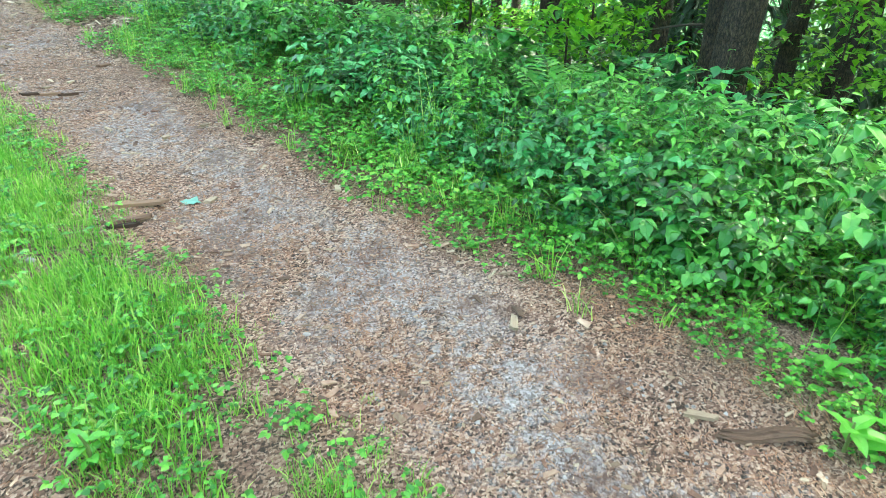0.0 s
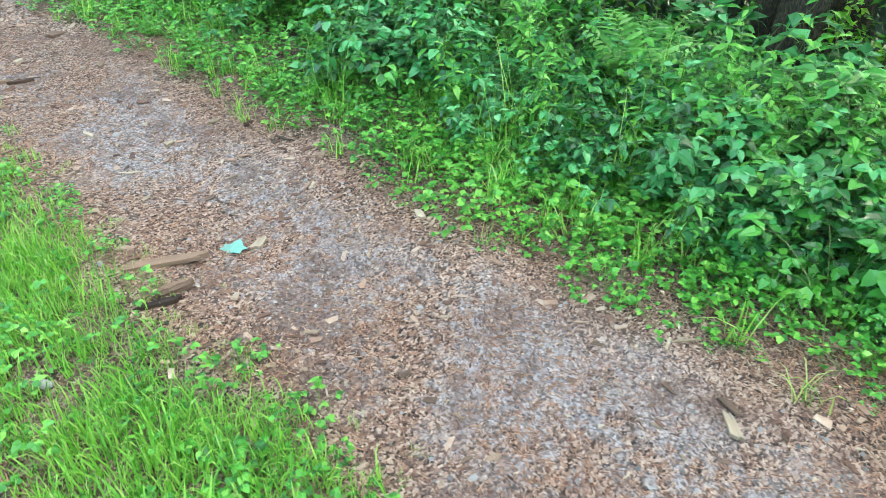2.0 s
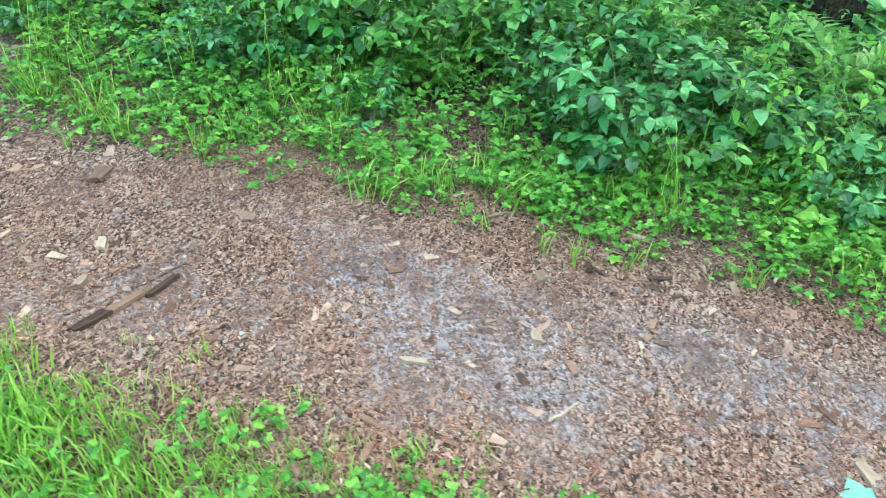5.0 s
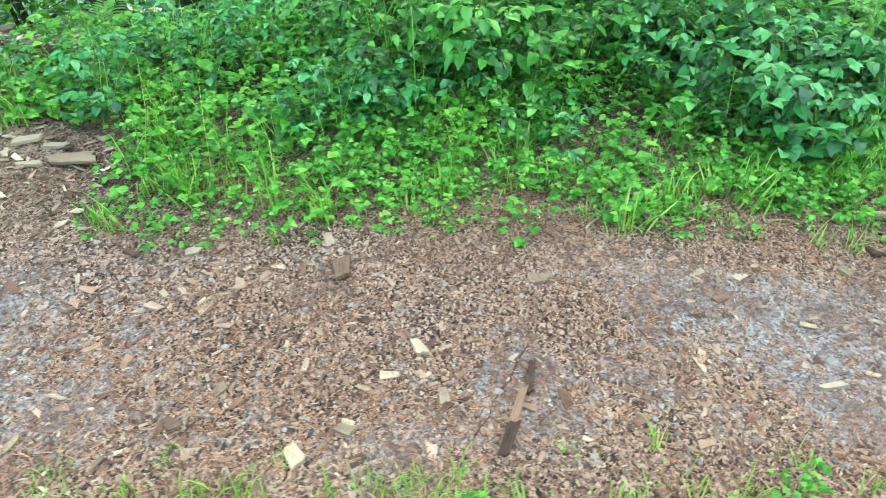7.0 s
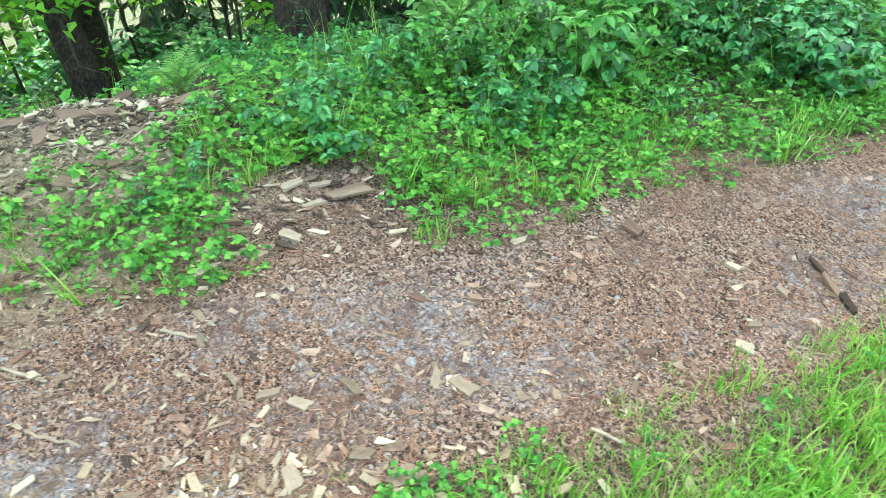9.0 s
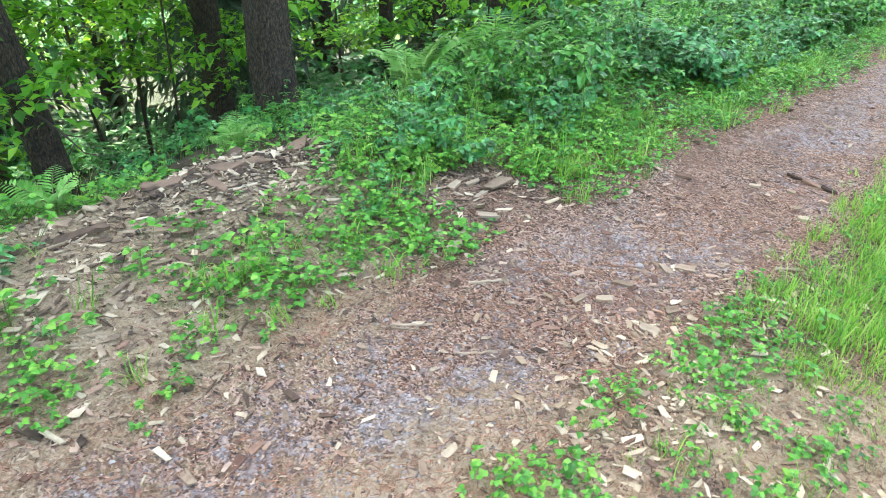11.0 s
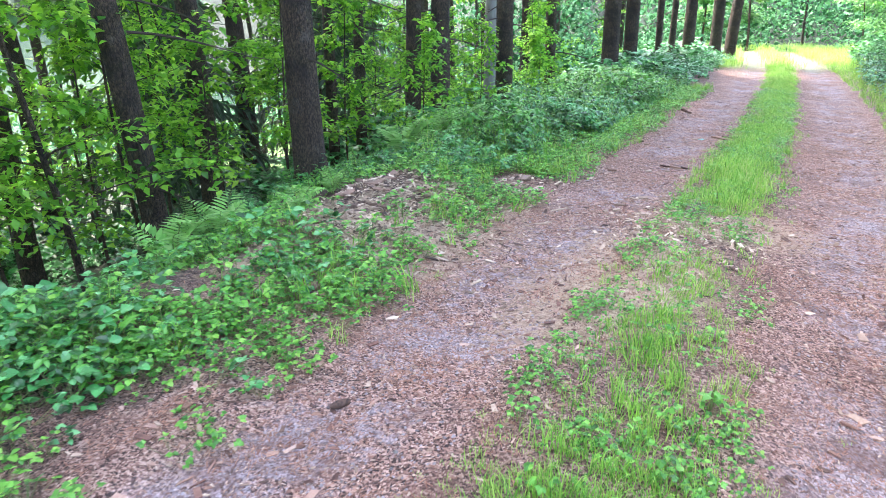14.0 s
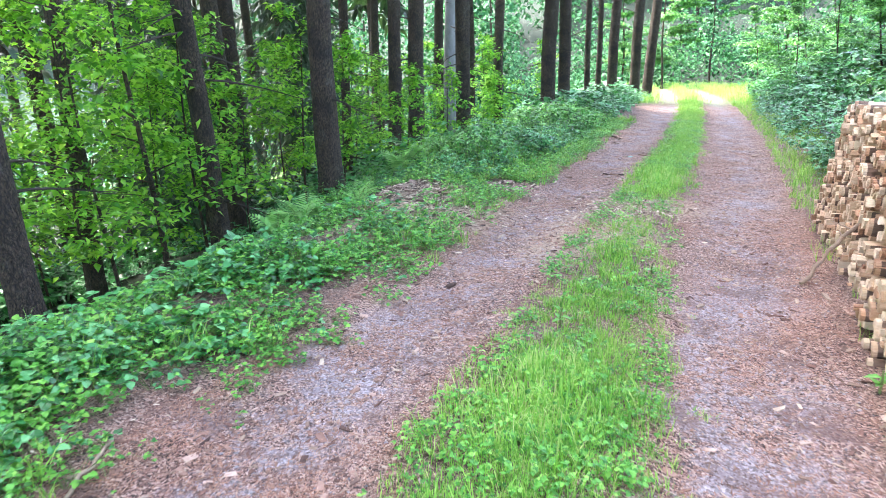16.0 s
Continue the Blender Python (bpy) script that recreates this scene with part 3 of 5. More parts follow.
def gravel():
    b = Batch()
    for k in range(6):
        shape = crumb(rng, rng.uniform(0.5, 0.9))
        for n, y0, y1, lo, hi in ((3000, -13.5, 1.5, lambda y: west_edge(y) + 0.12, lambda y: median_west(y) - 0.05), (2300, -13, -1, lambda y: median_east(y) + 0.1, lambda y: east_edge(y) - 0.1)):
            x, y = strewn(n, y0, y1, lo, hi)
            keep = wavy(x, y, 2.6, 2.2) + rng.normal(0, 0.5, n) > -0.2
            x, y = x[keep], y[keep]
            b.add(shape, turns(rng.uniform(0, 6.28, len(x)), 0, 0, np.minimum(rng.gamma(1.7, 0.0038, len(x)) + 0.004, 0.019)), on_ground(x, y, -0.001))
    return tagged(b.build("gravel", [M_GRAVEL]), "grey crushed gravel showing through in the ruts", "gravel", kind="stuff")


def chip_shape(rg):
    l, w, t = 1.0, rg.uniform(0.15, 0.55), rg.uniform(0.05, 0.13)
    a, c, d, e = rg.uniform(0.35, 1.0, 4)
    v = np.array([(-l * a, -w, 0), (l * c, -w * e, 0), (l, w * d, 0), (-l * e, w * c, 0), (-l * a, -w, t), (l * c, -w * e, t * 1.6), (l, w * d, t), (-l * e, w * c, t * 1.4)]) * 0.5
    v[:, 2] += 0.1 * v[:, 0] ** 2
    q = [(4, 5, 6, 7), (0, 1, 5, 4), (1, 2, 6, 5), (2, 3, 7, 6), (3, 0, 4, 7)]
    f = np.array([t3 for a, c, d, e in q for t3 in ((a, c, d), (a, d, e))])
    return v, f, np.zeros(len(f), int)


def wood_chips():
    b = Batch()
    for k in range(8):
        shape = chip_shape(rng)
        # thin over the whole rut, thick round the sawn wood
        x, y = strewn(800, -13, 1, lambda y: west_edge(y) - 0.3, lambda y: median_west(y) + 0.15)
        x2, y2 = rng.normal(-0.75, 0.33, 300), rng.normal(-6.9, 0.75, 300)
        x3, y3 = rng.normal(-2.2, 0.5, 420), rng.normal(-7.6, 0.9, 420)
        x4, y4 = rng.normal(-0.25, 0.35, 130), rng.normal(-6.8, 0.6, 130)
        x5, y5 = strewn(700, -12, -1, median_east, lambda y: east_edge(y) + 0.1)
        x, y = np.concatenate([x, x2, x3, x4, x5]), np.concatenate([y, y2, y3, y4, y5])
        b.add(shape, turns(rng.uniform(0, 6.28, len(x)), rng.normal(0, 0.2, len(x)), rng.normal(0, 0.2, len(x)), rng.gamma(1.5, 0.0075, len(x)) + 0.006), on_ground(x, y, 0.003))
    return tagged(b.build("wood_chips", [M_CHIP]), "pale wood chips and bark crumbs left from splitting logs", "wood chips", kind="stuff")


def bark_litter():
    """Ragged flakes of bark and slabwood on and round the heap."""
    b = Batch()
    for k in range(20):
        shape = chip_shape(rng)
        x = np.concatenate([rng.normal(-2.82, 0.30, 130), rng.normal(-2.35, 0.45, 100), rng.normal(-1.95, 0.2, 9), rng.uniform(-2.6, -1.6, 22)])
        y = np.concatenate([rng.normal(-6.9, 0.32, 130), rng.normal(-7.6, 0.6, 100), rng.normal(-6.3, 0.3, 9), rng.uniform(-12, -1, 22)])
        n = len(x)
        b.add(shape, turns(rng.uniform(0, 6.28, n), rng.normal(0, 0.28, n), rng.normal(0, 0.28, n), np.minimum(rng.gamma(1.5, 0.015, n) + 0.010, 0.085)), on_ground(x, y, 0.006))
    return tagged(b.build("bark_litter", [M_SLAB]), "weathered bark flakes and slabs heaped beside the track", "bark litter", kind="stuff")


def rut_flakes():
    """Flat flakes of bark trodden into the litter of both ruts."""
    b = Batch()
    for k in range(14):
        shape = chip_shape(rng)
        x, y = strewn(620, -13.5, 3, lambda y: west_edge(y) - 0.45, lambda y: median_west(y) + 0.2)
        x2, y2 = strewn(230, -13, 0, median_east, east_edge)
        x, y = np.concatenate([x, x2]), np.concatenate([y, y2])
        keep = wavy(x, y, 2.1, 0.8) + wavy(x, y, 5.5, 2.3) + rng.normal(0, 0.6, len(x)) > -0.2
        x, y = x[keep], y[keep]
        n = len(x)
        b.add(shape, turns(rng.uniform(0, 6.28, n), rng.normal(0, 0.16, n), rng.normal(0, 0.16, n), np.minimum(rng.gamma(1.6, 0.011, n) + 0.012, 0.065)), on_ground(x, y, 0.002))
    return tagged(b.build("bark_flakes", [M_FLAKE]), "reddish brown bark flakes trodden into the needles", "bark flakes", kind="stuff")


def pale_chips():
    """Fresh pale chips where logs were split, at the edge of the grass."""
    b = Batch()
    for k in range(10):
        shape = chip_shape(rng)
        x = np.concatenate([rng.normal(-0.72, 0.22, 42), rng.normal(-0.3, 0.3, 18), rng.normal(-2.1, 0.35, 26)])
        y = np.concatenate([rng.normal(-6.7, 0.5, 42), rng.normal(-7.0, 0.4, 18), rng.normal(-7.4, 0.6, 26)])
        n = len(x)
        b.add(shape, turns(rng.uniform(0, 6.28, n), rng.normal(0, 0.25, n), rng.normal(0, 0.25, n), np.minimum(rng.gamma(1.8, 0.013, n) + 0.012, 0.06)), on_ground(x, y, 0.005))
    return tagged(b.build("pale_chips", [M_PALECHIP]), "fresh pale splinters of split wood at the grass edge", "wood chips", kind="stuff")


bark_litter()
pale_chips()
rut_flakes()
needle_litter()
litter_crumbs()
gravel()
wood_chips()


# ---- undergrowth and grass ----
def in_heap(x, y):
    """Bare ground of the sawdust and bark heap."""
    return np.exp(-(((x + 2.85) / 0.45) ** 2 + ((y + 6.95) / 0.6) ** 2)) + 0.55 * np.exp(-(((x + 2.3) / 0.7) ** 2 + ((y + 8.0) / 0.8) ** 2))


def undergrowth():
    near = lambda fn, n: [fn(np.random.default_rng(k + 50)) for k in range(n)]
    far = lambda fn, n: [fn(np.random.default_rng(k + 90), False) for k in range(n)]
    both = [M_UNDER, M_STEM]
    herb = [M_HERB, M_STEM]

    def spots(n, x0, x1, y0, y1, from_edge, gap=0.0, heap=True, tall_ones=False):
        y = rng.uniform(y0, y1, n)
        x = rng.uniform(x0, x1, n)
        d = west_edge(y) - from_edge - x
        keep = (np.hypot((x + 1.9) / 0.32, (y + 6.18) / 0.30) > 1) & ((x > -3.9) | (x < -5.6) | (np.abs(y + 8.6) > 1.6) | (rng.uniform(0, 1, n) < 0.25)) & (d > rng.uniform(0, 0.3, n)) & (wavy(x, y, 2.3, 0.9) + rng.normal(0, 0.5, n) > gap + 0.4 * smooth(-y, 7.8, 8.8))
        if heap:
            keep &= rng.uniform(0, 1, n) > 1.6 * in_heap(x, y) + (1.0 if tall_ones else 0.0) * np.exp(-(((x + 3.35) / 0.7) ** 2 + ((y + 8.1) / 1.2) ** 2))
            keep &= rng.uniform(0, 1, n) > 0.6 * np.exp(-(((x + 2.2) / 0.5) ** 2 + ((y + 7.7) / 0.8) ** 2))
        return x[keep], y[keep], d[keep]

    def tall(s, x, y):
        """Growth stays low round the heap and uphill of it."""
        return s * (1 - 0.6 * smooth(-y, 5.6, 6.6) * smooth(x, -6.0, -4.9)) * (1 - 0.45 * smooth(-x, 2.6, 3.2) * smooth(-y, 4.4, 5.2))

    patch = lambda x, y: wavy(x, y, 1.1, 2.6) + 0.5 * wavy(x, y, 2.9, 0.4)
    x, y, d = spots(2500, -4.8, -1.9, -12.6, 3.5, 0.25, -0.3, tall_ones=True)
    s = tall(np.clip(0.38 + 0.3 * d, 0.4, 0.72) * rng.uniform(0.45, 1.3, len(x)), x, y)
    s = s * (0.85 + 0.3 * wavy(x, y, 1.7, 3.3))
    a = patch(x, y) + rng.normal(0, 0.35, len(x)) > 0
    sow("bramble_thicket", [bramble_plant(np.random.default_rng(k + 50), True, 1.3) for k in range(8)], x[a], y[a], s[a], both, "dense dark green bramble thicket along the track's edge", "undergrowth")
    sow("raspberry_canes", [bramble_plant(np.random.default_rng(k + 150), True, 1.2) for k in range(8)], x[~a], y[~a], s[~a] * 1.1, [M_RASP, M_STEM], "light green raspberry canes between the brambles", "undergrowth")
    x, y, d = spots(1500, -4.8, -2.0, -12.6, 3.5, 0.3, -0.15, tall_ones=True)
    s = tall(np.clip(0.35 + 0.25 * d, 0.4, 0.7) * rng.uniform(0.6, 1.5, len(x)), x, y)
    a = patch(x + 3, y) > 0.1
    sow("nettle_patch", near(nettle_plant, 7), x[a], y[a], s[a], both, "upright dark green nettles among the brambles", "undergrowth")
    sow("tall_herbs", [nettle_plant(np.random.default_rng(k + 250)) for k in range(7)], x[~a], y[~a], s[~a], herb, "upright light green herbs among the brambles", "undergrowth")
    x, y, d = spots(800, -4.4, -1.9, -12, 3.5, 0.15, -0.1)
    sow("wild_grass", [grass_tuft(np.random.default_rng(k + 77), 9, 0.42, 0.04, 0.5) for k in range(6)], x, y, rng.uniform(0.5, 1.1, len(x)) * np.where(y < -6, 0.6, 1.0), [M_GRASS], "tall thin grass stalks arching out of the undergrowth", "grass")
    x, y, d = spots(11000, -3.3, -1.35, -13, 3, -0.12, -0.6)
    sow("ground_cover", [low_plant(np.random.default_rng(k + 50), True, 0.95) for k in range(8)], x, y, rng.uniform(0.5, 1.25, len(x)) * np.clip(0.75 + 0.3 * d, 0.7, 1.15), herb, "low clover-like plants creeping along the verge", "ground cover")
    x, y, d = spots(900, -4.4, -1.6, -12.5, 2.5, 0.1, -0.4)
    sow("broad_leaved_herbs", near(broad_plant, 5), x, y, rng.uniform(0.35, 0.85, len(x)), herb, "scattered broad-leaved green herbs in the verge", "herbs")
    # fuller leaves on the open verge uphill of the heap
    x, y, d = spots(1500, -3.5, -1.5, -13, -8.0, 0.04, -0.4)
    a = rng.uniform(0, 1, len(x)) < 0.35 + 0.65 * smooth(-y, 8.8, 10.0)
    x, y, d = x[a], y[a], d[a]
    sow("strawberry_leaves", [low_plant(np.random.default_rng(k + 50), True, 1.3) for k in range(8)], x, y, rng.uniform(0.7, 1.5, len(x)) * np.clip(0.6 + 0.6 * d, 0.6, 1.1), both, "full low green leaves covering the verge", "ground cover")
    x, y, d = spots(200, -3.6, -1.6, -13, -8.6, 0.2, -0.6)
    sow("low_brambles", [bramble_plant(np.random.default_rng(k + 50), True, 1.7) for k in range(6)], x, y, rng.uniform(0.16, 0.3, len(x)), [M_RASP, M_STEM], "low fresh green brambles on the verge", "undergrowth")
    x, y, d = spots(3400, -2.8, -1.4, -13, 4, -0.12, 0.0)
    sow("verge_grass", [grass_tuft(np.random.default_rng(k + 7), 14, 0.16, 0.03) for k in range(6)], x, y, rng.uniform(0.3, 1.0, len(x)), [M_GRASS], "tufts of fresh grass along the track's edge", "grass")
    # the wood's floor farther off
    x, y, d = spots(4200, -19, -4.4, -16, 12, 0.0, -0.8, False)
    sow("forest_undergrowth", far(bramble_plant, 6), x, y, rng.uniform(0.7, 1.4, len(x)) * (1 - 0.65 * smooth(-y, 3.5, 5) * smooth(x, -9, -7)), both, "green undergrowth covering the wooded slope", "undergrowth")
    x, y, d = spots(1500, -8, -1.9, 3, 17, 0.2, -0.9, False)
    sow("forest_undergrowth", far(bramble_plant, 6), x, y, rng.uniform(0.7, 1.3, len(x)) * np.clip(0.5 + 0.4 * d, 0.5, 1.2), both, "thick green undergrowth beside the lower track", "undergrowth")
    # the east bank
    n = 2600
    x, y = rng.uniform(0.9, 8.0, n), rng.uniform(-15, 20, n)
    d = x - east_edge(y) - 0.2
    keep = (d > 0) & ((y > -6.2) | (x > 2.2))
    x, y, d = x[keep], y[keep], d[keep]
    sow("bank_undergrowth", far(nettle_plant, 4) + far(bramble_plant, 5), x, y, rng.uniform(0.7, 1.3, len(x)) * np.clip(0.4 + 0.5 * d, 0.4, 1.5), both, "leafy green growth covering the rising bank", "undergrowth")
    n = 1500
    x, y = rng.uniform(0.85, 1.9, n), rng.uniform(-12, 12, n)
    x = x + bend(y)
    keep = (x > east_edge(y) - 0.05) & ((y > -6.3) | (rng.uniform(0, 1, n) < 0.25))
    sow("bank_grass", [grass_tuft(np.random.default_rng(k + 17), 14, 0.2, 0.04) for k in range(5)], x[keep], y[keep], rng.uniform(0.35, 0.85, keep.sum()), [M_GRASS], "fresh grass at the foot of the bank", "grass")


def median_grass():
    tufts = [grass_tuft(np.random.default_rng(k + 27), 18, 0.11, 0.045) for k in range(8)]
    n = 19000
    y = rng.uniform(-14.5, 14, n)
    t = rng.uniform(0, 1, n)
    x = median_west(y) + 0.04 + (median_east(y) - median_west(y) - 0.05) * t + rng.normal(0, 0.085, n)
    mid = np.clip(1.2 - 1.5 * np.abs(t - 0.5), 0.3, 1.1)
    bare = np.exp(-((y + 6.85) / 0.5) ** 2) + 0.35 * smooth(y, -6.2, -5.6) * smooth(-y, 3.6, 4.4) + 0.68 * smooth(y, -9.8, -8.9) * smooth(-y, 6.2, 7.4)
    keep = (rng.uniform(0, 1, n) < mid * (1 - 0.9 * np.clip(bare, 0, 1))) & (wavy(x, y, 4.1, 0.2) + rng.normal(0, 0.5, n) > np.where(y > -4, -0.4, -0.55))
    x, y, mid = x[keep], y[keep], mid[keep]
    sow("median_grass", tufts, x, y, rng.uniform(0.5, 1.2, len(x)) * mid * np.where(y > -6.2, np.where(y > -4.5, 0.68, 0.78), 0.62 + 0.28 * smooth(-y, 9.2, 10.4)) * (0.95 + 0.3 * wavy(x, y, 2.2, 0.6)), [M_GRASS], "strip of bright green grass between the two ruts", "grass")
    n = 4200
    y = np.where(rng.uniform(0, 1, n) < 0.4, rng.uniform(-4.6, 4, n), rng.uniform(-13, -4.6, n))
    x = median_west(y) - 0.02 + 0.14 * np.exp(-((y + 5.2) / 0.7) ** 2) + (median_east(y) - median_west(y)) * rng.uniform(0, 1, n)
    keep = wavy(x, y, 3.0, 1.4) + rng.normal(0, 0.6, n) > 0.1 + 0.55 * smooth(y, -9.6, -8.6) * smooth(-y, 5.0, 5.8)
    sow("median_herbs", [low_plant(np.random.default_rng(k + 3), True, 1.1) for k in range(6)], x[keep], y[keep], rng.uniform(0.25, 0.7, keep.sum()), [M_HERB, M_STEM], "small clover and herbs growing in the grass strip", "herbs")
    n = 5200
    y = rng.uniform(11, 34, n)
    x = rng.uniform(-9, 9, n) + bend(y)
    xs = x - bend(y)
    keep = (np.abs(xs + 1.2) > 0.4) & (np.abs(xs - 0.42) > 0.4)
    sow("clearing_grass", [grass_tuft(np.random.default_rng(k + 37), 10, 0.3, 0.12) for k in range(5)], x[keep], y[keep], rng.uniform(0.7, 1.5, keep.sum()), [M_GRASS], "sunlit tall grass in the clearing", "grass")


undergrowth()
median_grass()


# ---- things ----
def thing(name, x, y, label, category, group="", turn=0.0, lift=0.0):
    ob = new(name)
    ob.location = (x, y, float(gz(x, y)) + lift)
    ob.rotation_euler = (0, 0, turn)
    return tagged(ob, label, category, group)


def part(name, shape, materials, parent, label="", flat=True):
    return solid(name, shape, materials, parent, label, flat)


def trunk_shape(rg, r, high, lean=(0.0, 0.0), sides=14, bow=0.06):
    """A tapered, slightly uneven trunk with a flared foot."""
    z = np.concatenate([[-0.35, 0.0, 0.1, 0.25, 0.5], np.linspace(0.9, high, 16)])
    flare = 1 + 0.45 * np.exp(-np.maximum(z, 0) / 0.16)
    rad = r * flare * (1 - 0.72 * np.clip(z / high, 0, 1))
    px = lean[0] * z + bow * np.sin(z * 0.7 + rg.uniform(0, 6)) * np.clip(z / 4, 0, 1)
    py = lean[1] * z + bow * np.cos(z * 0.6 + rg.uniform(0, 6)) * np.clip(z / 4, 0, 1)
    v, f, mi = tube(np.stack([px, py, z], -1), rad, sides)
    th = np.tile(np.arange(sides), len(z))
    zz = np.repeat(z, sides)
    c = np.stack([np.repeat(px, sides), np.repeat(py, sides), zz], -1)
    lump = 1 + 0.05 * np.sin(th * 2.1 + zz * 3) + rg.normal(0, 0.025, len(zz)) + 0.10 * np.exp(-np.maximum(zz, 0) / 0.15) * np.sin(th * 6.28 * 4 / sides)
    return c + (v - c) * lump[:, None], f, mi


def crown_of_spruce(rg, high, low, wide, n=52, lean=(0.0, 0.0)):
    b = Batch()
    spray = kite(0.34, 0.18)
    for k in range(n):
        t = k / n
        z = low + (high - low) * t
        reach = wide * (1 - t) ** 0.8 + 0.2
        yaw = k * 2.4 + rg.normal(0, 0.2)
        m = 9
        s = np.linspace(0.15, 1, m)
        p = np.stack([-np.sin(yaw) * reach * s + lean[0] * z, np.cos(yaw) * reach * s + lean[1] * z, z - 0.35 * reach * s ** 1.4], -1)
        for side in (0.9, -0.9, 0.0):
            b.add(spray, turns(yaw + side + rg.normal(0, 0.15, m), rg.normal(-0.35, 0.15, m), rg.normal(0, 0.2, m), rg.uniform(0.45, 0.8, m) * (0.5 + 0.35 * reach)), p)
    return b.shape()


def spruce(x, y, r, lean=(0.0, 0.0), pale=False, low=7.0, high=19.0, snags=7, seed=0, label="", sink=0.0):
    rg = np.random.default_rng(seed + 300)
    tree = thing("spruce_tree", x, y, label or "tall spruce with a dark scaly trunk in undergrowth", "tree", "spruces beside the track", 0.0, -sink)
    part("trunk", trunk_shape(rg, r, high, lean), [M_PALEBARK if pale else M_BARK], tree, flat=False)
    part("crown", crown_of_spruce(rg, high, low, 1.75, lean=lean), [M_SPRUCE], tree)
    for k in range(snags):
        z, yaw, reach = rg.uniform(0.8, 4.0), rg.uniform(0, 6.28), rg.uniform(0.4, 1.3)
        s = np.linspace(0, 1, 6)
        p = np.stack([lean[0] * z - np.sin(yaw) * (r * 0.8 + reach * s), lean[1] * z + np.cos(yaw) * (r * 0.8 + reach * s), z - 0.25 * reach * s ** 1.5], -1)
        b = Batch()
        b.add(tube(p, np.linspace(0.014, 0.004, 6), 5), ONE, HERE)
        for j in range(2, 6):
            q = yaw + rg.choice([-0.8, 0.8])
            e = p[j] + np.array([-math.sin(q), math.cos(q), -0.2]) * rg.uniform(0.1, 0.3)
            b.add(tube([p[j], e], [0.005, 0.002], 4), ONE, HERE)
        part("dead_branch", b.shape(), [M_TWIG], tree)
    return tree


SPRUCES = [  # x, y, radius, lean
    (-4.5, -5.78, 0.165, (-0.03, 0.055), False), (-5.12, -7.25, 0.115, (0.04, -0.06), False), (-4.45, -10.05, 0.12, (-0.08, 0.03), False),
    (-8.6, -2.6, 0.16, (0.0, 0.0), False), (-9.5, 0.2, 0.16, (0.0, 0.0), False), (-5.7, 1.2, 0.15, (0.0, 0.0), True), (-5.1, 0.45, 0.165, (0, 0), False),
    (-5.05, 2.75, 0.12, (0, 0), False), (-4.4, 5.0, 0.21, (0.005, 0), False), (-4.35, 6.5, 0.18, (0.01, 0), False), (-4.15, 9.0, 0.10, (0, 0), False),
    (-4.0, 10.0, 0.10, (0, 0), False), (-3.7, 11.0, 0.18, (0.02, 0), False), (-3.3, 14.0, 0.20, (0.0, 0), False), (-2.95, 15.0, 0.20, (0.03, 0), False),
    (-4.9, -2.3, 0.15, (0.0, 0.02), False), (-5.25, -2.55, 0.12, (0.03, 0.0), False), (-6.3, -2.45, 0.09, (0.0, 0.05), False), (-6.0, -3.5, 0.08, (0, 0), False),
    (-6.6, -5.3, 0.14, (0, 0), False), (-7.2, -7.4, 0.12, (0.02, 0), False), (-7.6, -10.4, 0.14, (0, 0), False),
    (-6.7, -12.6, 0.15, (0, 0), False), (-10.6, -5.2, 0.16, (0, 0), False), (-11.4, -8.6, 0.14, (0, 0), False), (-7.4, 4.6, 0.15, (0, 0), False),
    (-7.9, 8.2, 0.16, (0, 0), False), (-12.5, -1.6, 0.18, (0, 0), False), (-13.2, 3.6, 0.17, (0, 0), False), (-10.4, 6.4, 0.16, (0, 0), False), (-6.4, 13.0, 0.17, (0, 0), False),
]
for k, (tx, ty, tr, tl, tp) in enumerate(SPRUCES):
    lab = "spruce with pale grey bark beside dark trunks" if tp else "tall spruce with a dark scaly trunk in undergrowth"
    spruce(tx, ty, tr, tl, tp, 9.2 + (k % 4) * 0.8, 17 + (k % 5), 8 if k < 5 else 4, k, lab)


# the wood goes on to the west and behind
for k in range(27):
    tx, ty = rng.uniform(-21, -9.5), rng.uniform(-26, 13)
    if all((tx - a[0]) ** 2 + (ty - a[1]) ** 2 > 2.2 for a in SPRUCES):
        SPRUCES.append((tx, ty, 0.15, (0, 0), False))
        spruce(tx, ty, rng.uniform(0.11, 0.19), (rng.normal(0, 0.01), rng.normal(0, 0.01)), False, rng.uniform(7.0, 9.5), rng.uniform(16, 22), 3, 100 + k)
for k, (tx, ty) in enumerate(((-4.8, -14.2), (-5.6, -17.0), (-4.4, -19.5), (7.5, -13.0), (8.5, -8.0), (7.8, -3.0), (8.8, 3.0), (9.5, 9.0))):
    spruce(tx, ty, 0.15, (0, 0), False, 6.0, 18.0, 3, 200 + k)


